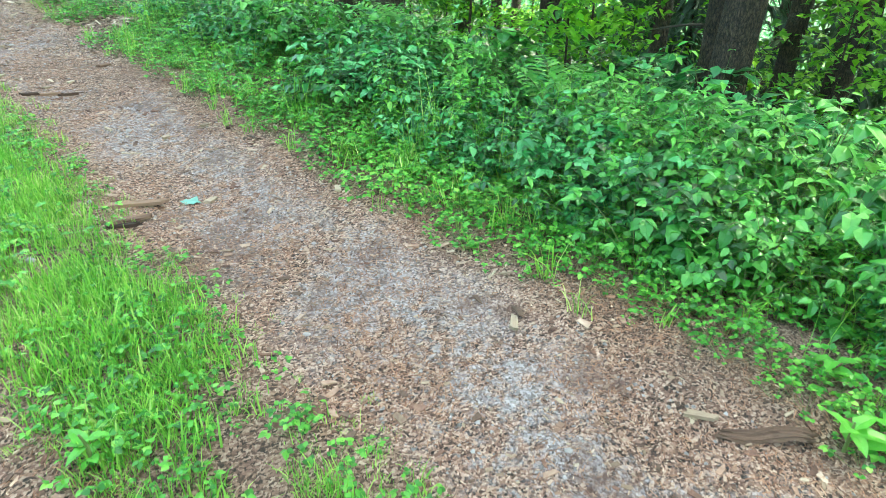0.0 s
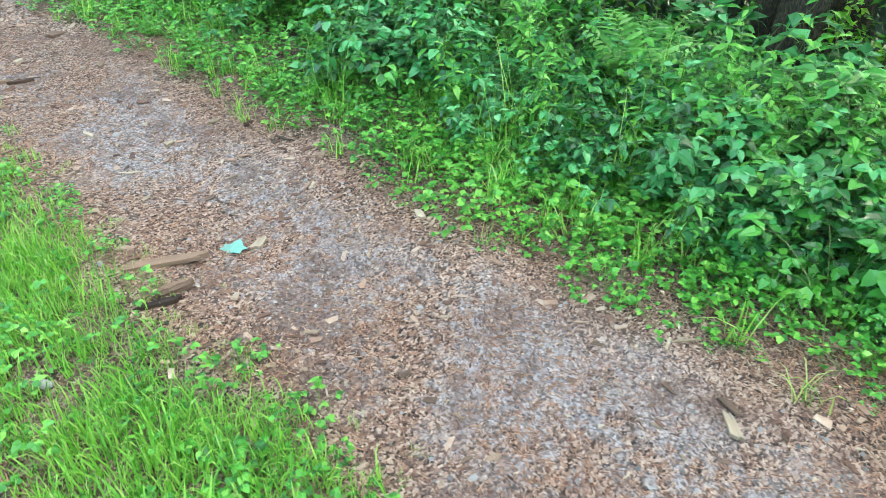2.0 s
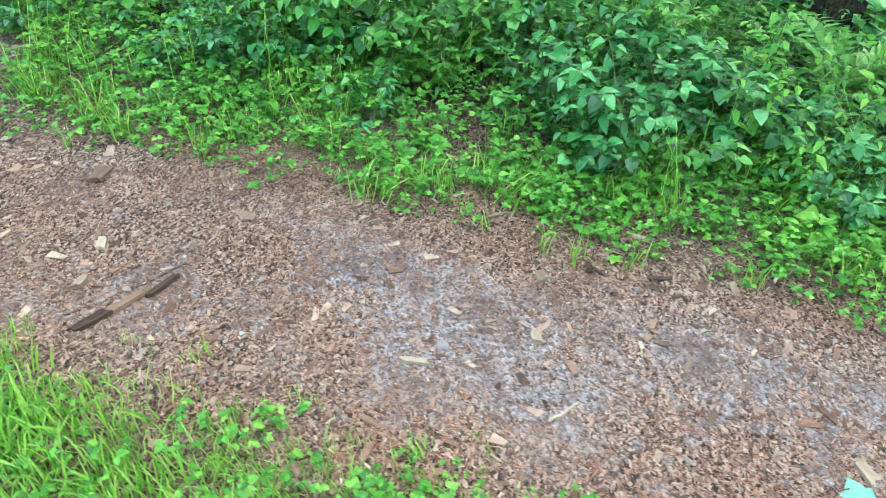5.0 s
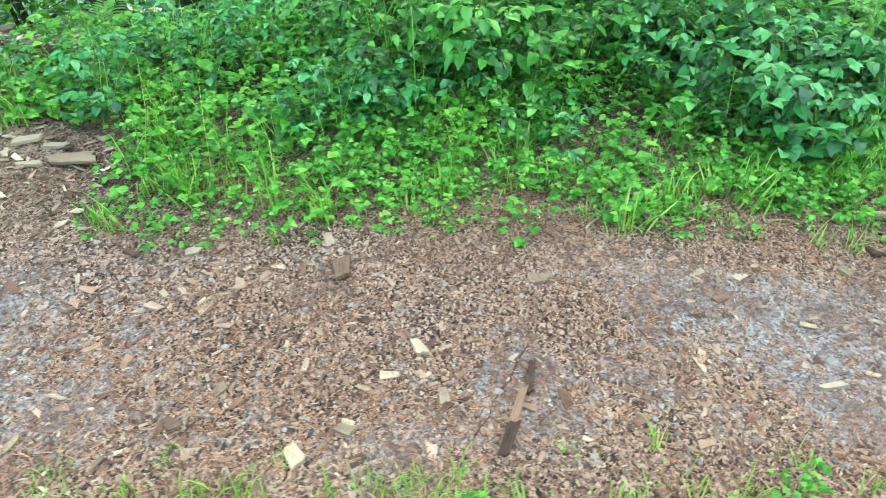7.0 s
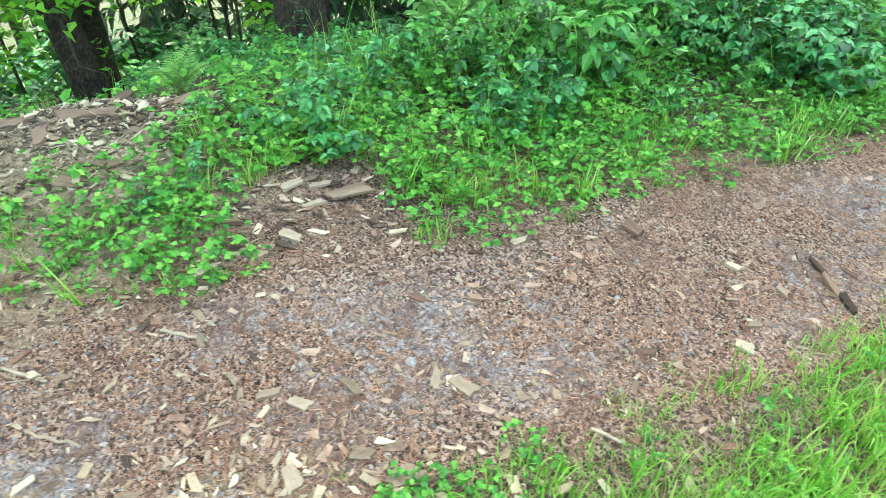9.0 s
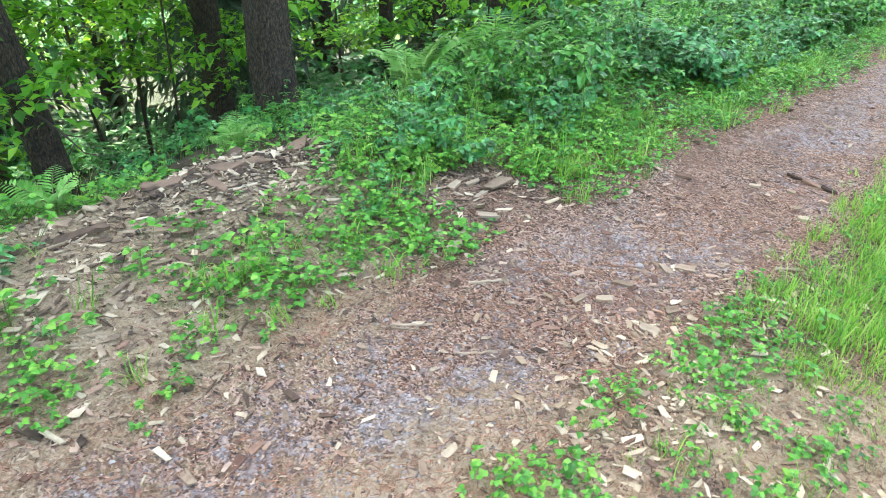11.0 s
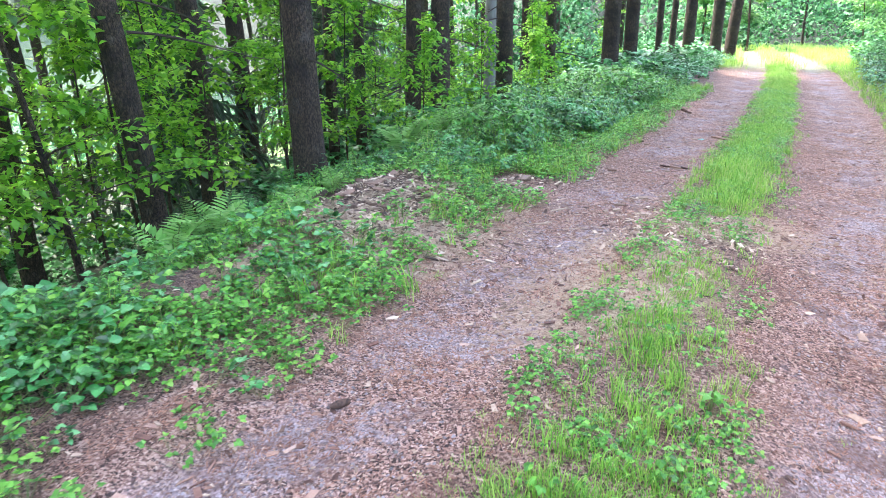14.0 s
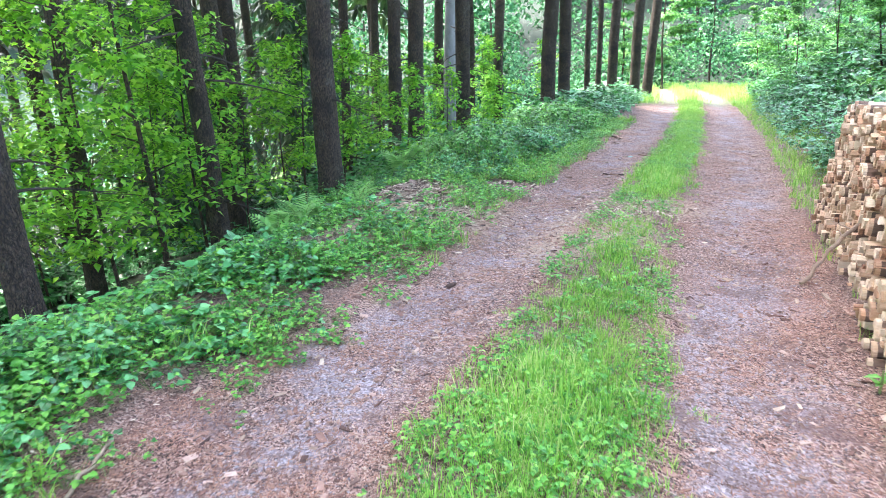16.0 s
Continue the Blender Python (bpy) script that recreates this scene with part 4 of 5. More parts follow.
def young_spruce(x, y, high, seed):
    rg = np.random.default_rng(seed + 700)
    tree = thing("young_spruce", x, y, "young spruce with dark drooping branches down to the ground", "tree", "young spruces in the wood")
    part("trunk", trunk_shape(rg, 0.07, high, sides=8), [M_BARK], tree, flat=False)
    b = Batch()
    spray = kite(0.22, 0.25)
    for k in range(110):
        t = k / 110
        z, reach, yaw = 0.3 + (high - 0.4) * t, 1.7 * (1 - t) ** 0.8 + 0.15, k * 2.4 + rg.normal(0, 0.2)
        m = 10
        s = np.linspace(0.15, 1, m)
        p = np.stack([-np.sin(yaw) * reach * s, np.cos(yaw) * reach * s, z - 0.3 * reach * s ** 1.4], -1)
        for side in (0.9, -0.9, 0.0):
            b.add(spray, turns(yaw + side + rg.normal(0, 0.15, m), rg.normal(-0.5, 0.2, m), rg.normal(0, 0.2, m), rg.uniform(0.2, 0.42, m)), p)
    part("crown", b.shape(), [M_SPRUCE], tree)


for k, (tx, ty, th) in enumerate(((-8.6, -0.6, 6.0), (-9.6, 1.6, 7.0), (-10.2, -2.8, 5.5), (-11.0, -6.6, 6.0), (-8.5, -4.5, 5.5))):
    young_spruce(tx, ty, th, k)


def sapling(x, y, high, seed, r=0.022, leaves=1500, lean=(0.0, 0.0), size=0.085, name="sapling", label="slender sapling with bright yellow-green leaves in tiers", low=0.3, mat=None):
    """A thin young broadleaf tree: stem, limbs, and leaves in flat tiers along twigs."""
    rg = np.random.default_rng(seed + 500)
    tree = thing(name, x, y, label, "sapling", "saplings in the wood")
    z = np.linspace(-0.1, high, 12)
    stem = np.stack([lean[0] * z + 0.05 * np.sin(z * 1.3 + seed), lean[1] * z + 0.05 * np.cos(z * 1.1 + seed), z], -1)
    part("trunk", tube(stem, r * (1 - 0.8 * np.clip(z / high, 0, 1)), 7), [M_BARK], tree, flat=False)
    b = Batch()
    blade = kite(0.62, 0.15)
    limbs = 14
    for k in range(limbs):
        t = (k + rg.uniform(0, 1)) / limbs
        h = low * high + (1 - low) * high * t * 0.97
        base = np.array([np.interp(h, z, stem[:, 0]), np.interp(h, z, stem[:, 1]), h])
        yaw, reach = rg.uniform(0, 6.28), (0.30 * high) * (1.1 - 0.7 * t) * rg.uniform(0.6, 1.2)
        s = np.linspace(0, 1, 7)
        p = base + np.stack([-np.sin(yaw) * reach * s, np.cos(yaw) * reach * s, reach * (0.45 * s - 0.25 * s * s)], -1)
        limb = part("limb", tube(p, np.linspace(r * 0.26, 0.0015, 7), 4), [M_BARK], tree)
        n = leaves // limbs
        u = rg.uniform(0.15, 1.05, n)
        at = np.stack([np.interp(u, s, p[:, a]) for a in range(3)], -1)
        off = rg.normal(0, 0.16 * reach + 0.04, n)
        at[:, 0] += np.cos(yaw) * off
        at[:, 1] += np.sin(yaw) * off
        at[:, 2] += rg.normal(0, 0.05, n) - 0.1 * np.abs(off)
        b.add(blade, turns(rg.uniform(0, 6.28, n), rg.normal(-0.25, 0.3, n), rg.normal(0, 0.3, n), size * rg.uniform(0.6, 1.25, n)), at)
    part("crown", b.shape(), [mat or M_SAPLING], tree)
    return tree


SAPLINGS = [(-5.3, -8.0, 4.6, 0.036), (-5.45, -8.5, 4.0, 0.022), (-5.3, -7.3, 3.4, 0.02), (-5.9, -8.4, 3.8, 0.02), (-5.2, -5.3, 2.8, 0.018), (-6.3, -6.2, 3.6, 0.02),
            (-5.7, -10.0, 3.8, 0.02), (-6.9, -9.1, 4.2, 0.022), (-7.8, -6.2, 4.2, 0.022), (-8.2, -8.9, 4.6, 0.022), (-5.4, -3.9, 2.6, 0.016), (-6.6, -1.6, 2.9, 0.016),
            (-4.9, -1.0, 1.9, 0.012), (-5.6, -0.2, 2.2, 0.014), (-6.8, 0.9, 3.0, 0.018), (-7.0, -3.4, 3.2, 0.018), (-9.2, -4.2, 4.4, 0.02), (-5.8, -11.6, 4.0, 0.02),
            (-4.5, -3.5, 1.8, 0.012), (-4.2, -0.2, 1.5, 0.010), (-6.2, 5.8, 3.2, 0.018), (-6.6, 2.4, 3.2, 0.018),
            (-6.0, -7.2, 3.0, 0.018), (-5.6, -6.1, 2.4, 0.014), (-6.4, -10.6, 3.4, 0.018), (-7.2, -5.2, 3.6, 0.02), (-8.6, -7.2, 4.4, 0.02), (-7.4, -8.2, 4.0, 0.02), (-6.9, -11.8, 4.0, 0.02), (-7.0, -0.2, 3.0, 0.016), (-5.9, -1.9, 2.4, 0.014), (-5.3, 2.2, 2.6, 0.014), (-5.4, 8.0, 2.8, 0.016), (-9.8, -9.8, 5.0, 0.02)]
for k, (tx, ty, th, tr) in enumerate(SAPLINGS):
    sapling(tx, ty, th, k, tr, 1500 if th > 2.5 else 800, (0.08, -0.08) if k == 0 else (0.0, 0.0), low=0.2 if tx < -5 else 0.12, size=0.098)

# shrubs on the east bank and at the end of the clearing
for k, (tx, ty, th) in enumerate(((3.2, 4.0, 3.0), (2.9, 8.0, 3.6), (2.2, 11.5, 3.2), (3.9, -0.5, 2.8), (3.6, 14.5, 4.0), (1.9, 15.5, 3.4), (4.6, 2.0, 3.6), (4.4, -4.0, 3.0), (3.9, 6.2, 3.4), (4.2, 10.2, 4.0), (1.2, 18.5, 3.6), (3.0, 18.0, 4.2), (2.7, -2.6, 3.4), (3.1, -4.8, 3.2))):
    sapling(tx, ty, th, 40 + k, 0.03, 2600, (-0.14, 0.0), 0.10, "hazel_shrub", "leafy hazel shrub arching from the rising bank", 0.05, M_HAZEL)


HOLLOW = (-0.9, 31.0)


# tall leafy trees round the way out of the clearing
for k, (tx, ty, th) in enumerate(((-3.6, 27.5, 8.0), (2.6, 26.0, 7.5), (-1.2, 33.0, 9.0), (4.6, 21.5, 7.0), (-6.0, 29.0, 7.0))):
    sapling(tx, ty, th, 70 + k, 0.07, 9000, (-0.03, 0.0), 0.16, "beech_tree", "leafy green beech at the edge of the clearing", 0.12 if k != 2 else 0.4, M_HAZEL)


def far_woods():
    """The wood's edge all round, past what one could count."""
    b = Batch()
    blade = kite(0.8, 0.2)
    for k in range(190):
        a = k / 190 * 2 * math.pi + rng.normal(0, 0.03)
        d = rng.uniform(34, 62)
        cx, cy = d * math.cos(a), d * math.sin(a) + 2
        if cx < -20 and -30 < cy < 30:
            cx -= 22
        high, wide = rng.uniform(7, 16), rng.uniform(2.0, 3.8)
        g = float(gz(cx, cy))
        b.add(tube([(cx, cy, g - 0.5), (cx + rng.normal(0, 0.3), cy, g + high * 0.8)], [0.2, 0.06], 6, 1), ONE, HERE)
        n = 1300 if cy > 10 else 450
        u, w, t = rng.uniform(0, 6.28, n), rng.uniform(0.3, 1, n) ** 0.5, rng.uniform(0.02, 1, n)
        rad = wide * w * np.sin(np.pi * np.clip(0.18 + 0.8 * t, 0, 1)) * (1 + 0.3 * np.sin(u * 3 + k) + 0.2 * np.sin(t * 14 + k))
        p = np.stack([cx + rad * np.cos(u), cy + rad * np.sin(u), g + high * t], -1)
        b.add(blade, turns(rng.uniform(0, 6.28, n), rng.normal(-0.4, 0.4, n), rng.normal(0, 0.4, n), rng.uniform(0.2, 0.5, n)), p)
    # a belt of low shrubs closes the clearing and the meadow's far side
    n = 34000
    p = np.stack([rng.uniform(-26, 22, n), rng.uniform(28, 42, n), rng.uniform(0, 1, n) ** 1.5 * 5.5], -1)
    q = np.stack([rng.uniform(-34, -27, n // 2), rng.uniform(-30, 30, n // 2), rng.uniform(0, 1, n // 2) ** 1.5 * 4.5], -1)
    p = np.concatenate([p, q])
    # gap under the boughs where the track leaves the clearing: shade-painted ground behind
    p = p[(np.hypot((p[:, 0] - HOLLOW[0]) / 2.6, (p[:, 2] - 1.6) / 1.6) > rng.uniform(0.8, 1.1, len(p))) | (p[:, 1] > 35)]
    p[:, 2] = p[:, 2] * (0.65 + 0.35 * wavy(p[:, 0], p[:, 1], 0.9, 0.5)) + gz(p[:, 0], p[:, 1])
    b.add(blade, turns(rng.uniform(0, 6.28, len(p)), rng.normal(-0.4, 0.4, len(p)), rng.normal(0, 0.4, len(p)), rng.uniform(0.12, 0.36, len(p))), p)
    tagged(b.build("far_woods", [M_FARLEAF, M_BARK]), "leafy wood's edge all round the clearing", "woods", kind="stuff")


far_woods()


# ---- ferns ----
def fern(x, y, size, seed, count=8):
    rg = np.random.default_rng(seed + 800)
    plant = thing("fern", x, y, "light green fern with arching feathery fronds", "fern", "ferns by the heap")
    for k in range(count):
        ob = part("frond", frond(rg, size * rg.uniform(0.75, 1.15)), [M_FERN, M_STEM], plant)
        ob.rotation_euler = (rg.normal(0, 0.12), rg.normal(0, 0.1), k * 6.28 / count + rg.normal(0, 0.25))


for k, (fx, fy, fs, fc) in enumerate(((-2.95, -7.7, 0.27, 6), (-3.3, -8.1, 0.5, 9), (-3.35, -8.45, 0.46, 9), (-3.55, -6.6, 0.3, 7), (-3.6, -4.3, 0.7, 8), (-3.4, -3.5, 0.65, 8), (-3.9, -4.9, 0.7, 8), (-3.3, -2.6, 0.55, 7), (-4.4, -1.5, 0.7, 8), (-4.6, -2.0, 0.65, 7), (-5.0, -0.9, 0.75, 8), (-4.4, -2.9, 0.7, 8), (-4.8, -0.1, 0.7, 8), (-3.9, 3.2, 0.7, 8), (-3.8, 4.6, 0.7, 8), (-4.0, -3.9, 0.6, 7))):
    fern(fx, fy, fs, k, fc)


# ---- single plants that stand out ----
def dock(x, y, seed, size):
    rg = np.random.default_rng(seed + 900)
    plant = thing("broad_leaved_dock", x, y, "low plant with broad glossy green leaves in the grass", "plant", "broad-leaved plants on the track", rg.uniform(0, 6))
    part("stem", tube([(0, 0, -0.02), (0, 0, 0.06), (0.01, 0, 0.1)], [0.006, 0.005, 0.003], 6), [M_STEM], plant)
    for k in range(6):
        ob = part("leaf", leaf(0.5, 0.08, 0.25), [M_HERB], plant)
        ob.matrix_basis = Matrix.Translation((0, 0, rg.uniform(0.02, 0.09))) @ pose(0, 0, 0, rg.uniform(5, 40), rg.normal(0, 8), k * 60 + rg.normal(0, 12)) @ Matrix.Scale(size * rg.uniform(0.7, 1.1), 4)


for k, (px, py, ps) in enumerate(((-0.26, -1.55, 0.075), (-0.48, -6.12, 0.05), (-2.3, -0.85, 0.08), (-2.05, -0.5, 0.08), (-2.15, -7.65, 0.07), (-0.45, -9.95, 0.06), (-0.12, -8.9, 0.06), (-2.6, -8.6, 0.10), (-1.78, -0.36, 0.10), (-1.86, -0.26, 0.11), (0.92, -10.1, 0.07), (0.97, -10.3, 0.08))):
    dock(px, py, k, ps)


# ---- firewood ----
def log_shape(rg, kind):
    """A split billet one metre long along x, about one across: round, half or quarter."""
    if kind == 0:
        a = np.linspace(0, 2 * math.pi, 9)[:-1]
        ring = np.stack([np.cos(a), np.sin(a)], -1) * 0.5 * rg.uniform(0.9, 1.08, (8, 1))
    elif kind == 1:
        a = np.linspace(0, math.pi, 6)
        ring = np.stack([np.cos(a) * 0.58, np.sin(a) * 0.55 - 0.25], -1) * rg.uniform(0.92, 1.08, (6, 1))
    elif kind == 2:
        a = np.linspace(0, math.pi / 2, 5)
        ring = np.concatenate([[(0, 0)], np.stack([np.cos(a), np.sin(a)], -1)]) * 0.95 - 0.45
        ring = ring * rg.uniform(0.93, 1.07, (6, 1))
    else:
        a = np.linspace(0, 2 * math.pi, 7)[:-1] + rg.uniform(-0.3, 0.3, 6)
        ring = np.stack([np.cos(a), np.sin(a)], -1) * 0.52 * rg.uniform(0.75, 1.12, (6, 1))
    n = len(ring)
    inner = ring * 0.95
    v, loops = [], ((-0.5, inner), (-0.478, ring), (0.478, ring), (0.5, inner))
    for lx, r in loops:
        v += [(lx, q[0], q[1]) for q in r]
    v = np.array(v)
    v[:, 1:] += 0.02 * np.sin(v[:, :1] * 5 + rg.uniform(0, 6))
    f, mi = [], []
    for i in range(3):
        for j in range(n):
            q = (j + 1) % n
            f += [(i * n + j, i * n + q, (i + 1) * n + q), (i * n + j, (i + 1) * n + q, (i + 1) * n + j)]
            bark = (kind == 0) or (kind == 1 and j < 5) or (kind == 2 and 1 <= j <= 4)
            mi += [1 if (bark and i == 1) else 0] * 2
    f += [(0, j + 1, j) for j in range(1, n - 1)] + [(3 * n, 3 * n + j, 3 * n + j + 1) for j in range(1, n - 1)]
    mi += [0] * (2 * (n - 2))
    return v, np.array(f), np.array(mi)


LOGS = []
for k in range(16):
    o = solid("log", log_shape(np.random.default_rng(k + 60), (2, 1, 2, 3, 2, 1, 0, 2)[k % 8]), [M_CUT, M_LOGBARK])
    LOGS.append(o.data)
    bpy.data.objects.remove(o)


def firewood(y0, y1, x0, high, taper, seed):
    rg = np.random.default_rng(seed)
    ym = (y0 + y1) / 2
    pile = thing("firewood_stack", x0 + 0.5, ym, "long stack of pale split firewood beside the track", "firewood", "firewood stacks")
    gm = float(gz(x0 + 0.5, ym))
    z = 0.0
    while z < high:
        row = rg.uniform(0.046, 0.072)
        y = y0 + taper[0] * z + rg.uniform(0, 0.05)
        while y < y1 - taper[1] * z:
            w = row * rg.uniform(0.7, 1.6)
            ob = new("log", LOGS[rg.integers(0, len(LOGS))])
            ob.parent = pile
            yc = y + w / 2
            gl = float(gz(x0 + 0.5, yc)) - gm
            size = 0.5 * (w + row) * rg.uniform(0.72, 1.12)
            ob.matrix_basis = Matrix.Translation((rg.normal(0, 0.014) + 0.12 * z, yc - ym, gl + z + row / 2 + rg.normal(0, 0.016))) @ pose(0, 0, 0, rg.uniform(0, 360), rg.normal(0, 1.8), rg.normal(0, 2.5)) @ Matrix.Diagonal((rg.uniform(0.96, 1.04), size * rg.uniform(0.9, 1.15), size * rg.uniform(0.85, 1.05), 1))
            y += w
        z += row * 0.93
    return pile


firewood(-7.6, -6.5, 1.0, 1.0, (0.0, 0.26), 5)
firewood(-8.75, -7.62, 1.02, 1.02, (0.04, 0.0), 6)
firewood(-10.5, -9.2, 0.96, 1.05, (0.03, 0.04), 7)


# ---- bits that lie about ----
def bark_piece(name, x, y, length, width, turn, label, category, mat=None, thick=0.012, curl=0.3, lift=0.0, pitch=0.0, sharp=False):
    """A curled, ragged slab of bark or wood."""
    rg = np.random.default_rng(int(abs(x * 1000 + y * 77)) % 9999)
    n, m = 9, 5
    u, w = np.linspace(-0.5, 0.5, n), np.linspace(-0.5, 0.5, m)
    uu, ww = np.meshgrid(u, w, indexing="ij")
    edge = (0.62 + 0.38 * np.sin(uu * rg.uniform(4, 9) + rg.uniform(0, 6))) * (1 - 0.55 * np.abs(uu * 2) ** 4) + rg.normal(0, 0.09, uu.shape) + 0.2
    px = (uu + 0.10 * ww * rg.choice([-1, 1])) * length + 0.03 * length * rg.normal(0, 1, uu.shape)
    py = ww * width * edge + 0.35 * width * np.sin(uu * 4 + x * 9)
    pz = curl * width * (0.25 - ww ** 2) + rg.normal(0, thick * 0.15, uu.shape)
    if sharp:
        px = (uu + 0.16 * ww * rg.choice([-1, 1]) + 0.10 * np.sin(ww * 9 + x * 7) * np.abs(uu)) * length
        py = ww * width * (1 + 0.3 * uu * rg.choice([-1, 1]) + rg.normal(0, 0.03, uu.shape))
        pz = pz * 0.5
    topv = np.stack([px, py, pz + thick], -1).reshape(-1, 3)
    botv = np.stack([px * 0.97, py * 0.95, pz * 0.9 - 0.003], -1).reshape(-1, 3)
    v = np.concatenate([topv, botv])
    k = n * m
    f = []
    for i in range(n - 1):
        for j in range(m - 1):
            a = i * m + j
            f += [(a, a + m, a + m + 1), (a, a + m + 1, a + 1), (k + a, k + a + m + 1, k + a + m), (k + a, k + a + 1, k + a + m + 1)]
    rim = [i * m for i in range(n)] + [(n - 1) * m + j for j in range(1, m)] + [i * m + m - 1 for i in range(n - 2, -1, -1)] + [j for j in range(m - 2, 0, -1)]
    for a, c in zip(rim, rim[1:] + rim[:1]):
        f += [(a, c, k + c), (a, k + c, k + a)]
    f = np.array(f)
    ob = solid(name, (v, f, np.zeros(len(f), int)), [mat or M_BARKBIT])
    ob.location = (x, y, float(gz(x, y)) + 0.004 + lift)
    ob.rotation_euler = (0, pitch, turn)
    return tagged(ob, label, category)


def stick(x0, y0, x1, y1, r, label, mat=None, z0=0.0, z1=0.0, twigs=0):
    rg = np.random.default_rng(int(abs(x0 * 1000 + y1 * 91)) % 9999)
    s = np.linspace(0, 1, 9)
    d = math.hypot(x1 - x0, y1 - y0)
    side = rg.normal(0, 0.03 * d, 9) * np.sin(np.pi * s)
    nx, ny = -(y1 - y0) / d, (x1 - x0) / d
    px, py = x0 + (x1 - x0) * s + nx * side, y0 + (y1 - y0) * s + ny * side
    pz = gz(px, py) + r * 0.8 + z0 + (z1 - z0) * s
    mid = np.array([px.mean(), py.mean(), pz.min()])
    b = Batch()
    pts = np.stack([px, py, pz], -1) - mid
    b.add(tube(pts, r * rg.uniform(0.75, 1.15, 9), 6), ONE, HERE)
    for k in range(twigs):
        i = rg.integers(2, 8)
        b.add(tube([pts[i], pts[i] + np.array([rg.normal(0, 0.06), rg.normal(0, 0.06), 0.02])], [r * 0.5, r * 0.2], 4), ONE, HERE)
    ob = solid("stick", b.shape(), [mat or M_STICK], flat=False)
    ob.location = mid
    return tagged(ob, label, "stick")


BARK = [  # x, y, length, width, turn in degrees
    (-0.86, -2.88, 0.24, 0.035, 150, "long strip of brown bark beside the leaf"),
    (-0.78, -2.76, 0.15, 0.022, 170, "thin brown bark strip on needles"), (-0.75, -2.71, 0.12, 0.018, 158, "thin dark bark strip on needles"), (-0.82, -2.73, 0.10, 0.02, 176, "thin brown bark strip on needles"),
    (-1.5, -5.14, 0.08, 0.045, 10, "flat brown bark flake on the track"), (-1.02, -4.69, 0.12, 0.02, 160, "thin strip of reddish bark in the rut"), (-1.12, -4.645, 0.10, 0.016, 168, "thin strip of reddish bark in the rut"),
    (-0.93, -4.72, 0.09, 0.025, 160, "narrow brown bark splinter"), (-2.13, -7.46, 0.20, 0.06, 20, "dark bark slab on sawdust"), (-2.8, -6.95, 0.26, 0.08, 60, "weathered bark slab on the heap"),
    (-2.95, -6.6, 0.32, 0.09, 100, "dark bark slab on top of the heap"), (-2.7, -7.1, 0.22, 0.07, 150, "grey bark slab on the heap"), (-2.6, -6.75, 0.18, 0.06, 20, "brown bark slab on the heap"),
    (-2.5, -7.4, 0.22, 0.07, 200, "brown bark slab on the heap"), (-2.54, -7.73, 0.2, 0.07, 110, "dark bark slab on the heap"), (-2.9, -7.25, 0.2, 0.08, 70, "brown bark slab on the heap"),
    (-3.05, -6.9, 0.24, 0.07, 130, "brown bark slab on the heap"), (-2.4, -6.9, 0.17, 0.06, 85, "brown bark slab on the heap"), (-1.92, -8.75, 0.13, 0.07, 25, "reddish bark piece among the herbs"),
    (-1.95, -6.55, 0.2, 0.05, 70, "dark bark strip at the verge"), (-2.3, -7.0, 0.16, 0.06, 30, "brown bark slab on the heap"), (-2.2, -6.75, 0.15, 0.05, 160, "brown bark slab on the heap")]
for bx, by, bl, bw, bt, lab in BARK:
    bark_piece("bark_piece", bx, by, bl, bw, radians(bt), lab, "bark", M_ROTTEN if bw < 0.05 else M_LOGBARK, sharp=bw < 0.05)

bark_piece("bark_piece", -1.975, -6.07, 0.15, 0.06, radians(95), "pale curled half-tube of bark, hollow side down", "bark", M_STICK, 0.008, 1.0, 0.012, sharp=True)

CHIPS = [(-1.16, -2.81, 0.07, 0.04, 30), (-1.52, -1.32, 0.09, 0.035, 40), (-1.64, -2.52, 0.06, 0.035, 60), (-1.53, -3.65, 0.05, 0.035, 20), (-1.82, -3.38, 0.06, 0.02, 80), (-1.6, -0.68, 0.1, 0.03, 120),
         (-1.3, -3.62, 0.05, 0.035, 15), (-1.1, -3.9, 0.08, 0.02, 100), (-0.88, -5.18, 0.06, 0.045, 35), (-0.95, -5.08, 0.045, 0.03, 70), (-2.05, -6.15, 0.09, 0.035, 85),
         (-1.95, -6.20, 0.09, 0.03, 100), (-1.8, -6.31, 0.10, 0.05, 40), (-2.07, -6.25, 0.10, 0.05, 110), (-1.12, -6.28, 0.09, 0.03, 20),
         (-1.07, -6.06, 0.08, 0.03, 150), (-1.02, -6.0, 0.09, 0.05, 30), (-0.9, -6.31, 0.06, 0.045, 60), (-0.89, -6.48, 0.08, 0.05, 10), (-0.8, -6.24, 0.08, 0.05, 110),
         (-1.11, -6.42, 0.07, 0.04, 45), (-1.17, -6.49, 0.07, 0.03, 85), (-0.78, -6.22, 0.05, 0.04, 75), (-0.73, -6.81, 0.07, 0.03, 15), (0.19, -9.25, 0.07, 0.03, 60),
         (-2.48, -7.43, 0.12, 0.05, 65), (-2.15, -7.2, 0.1, 0.05, 25), (-1.22, -4.92, 0.06, 0.035, 25), (-1.06, -4.86, 0.05, 0.03, 10), (-1.75, -6.45, 0.12, 0.05, 60), (-1.7, -6.6, 0.1, 0.05, 100),
         (-2.55, -8.0, 0.16, 0.08, 130), (-2.75, -7.75, 0.14, 0.08, 40), (0.86, -8.87, 0.12, 0.03, 100)]
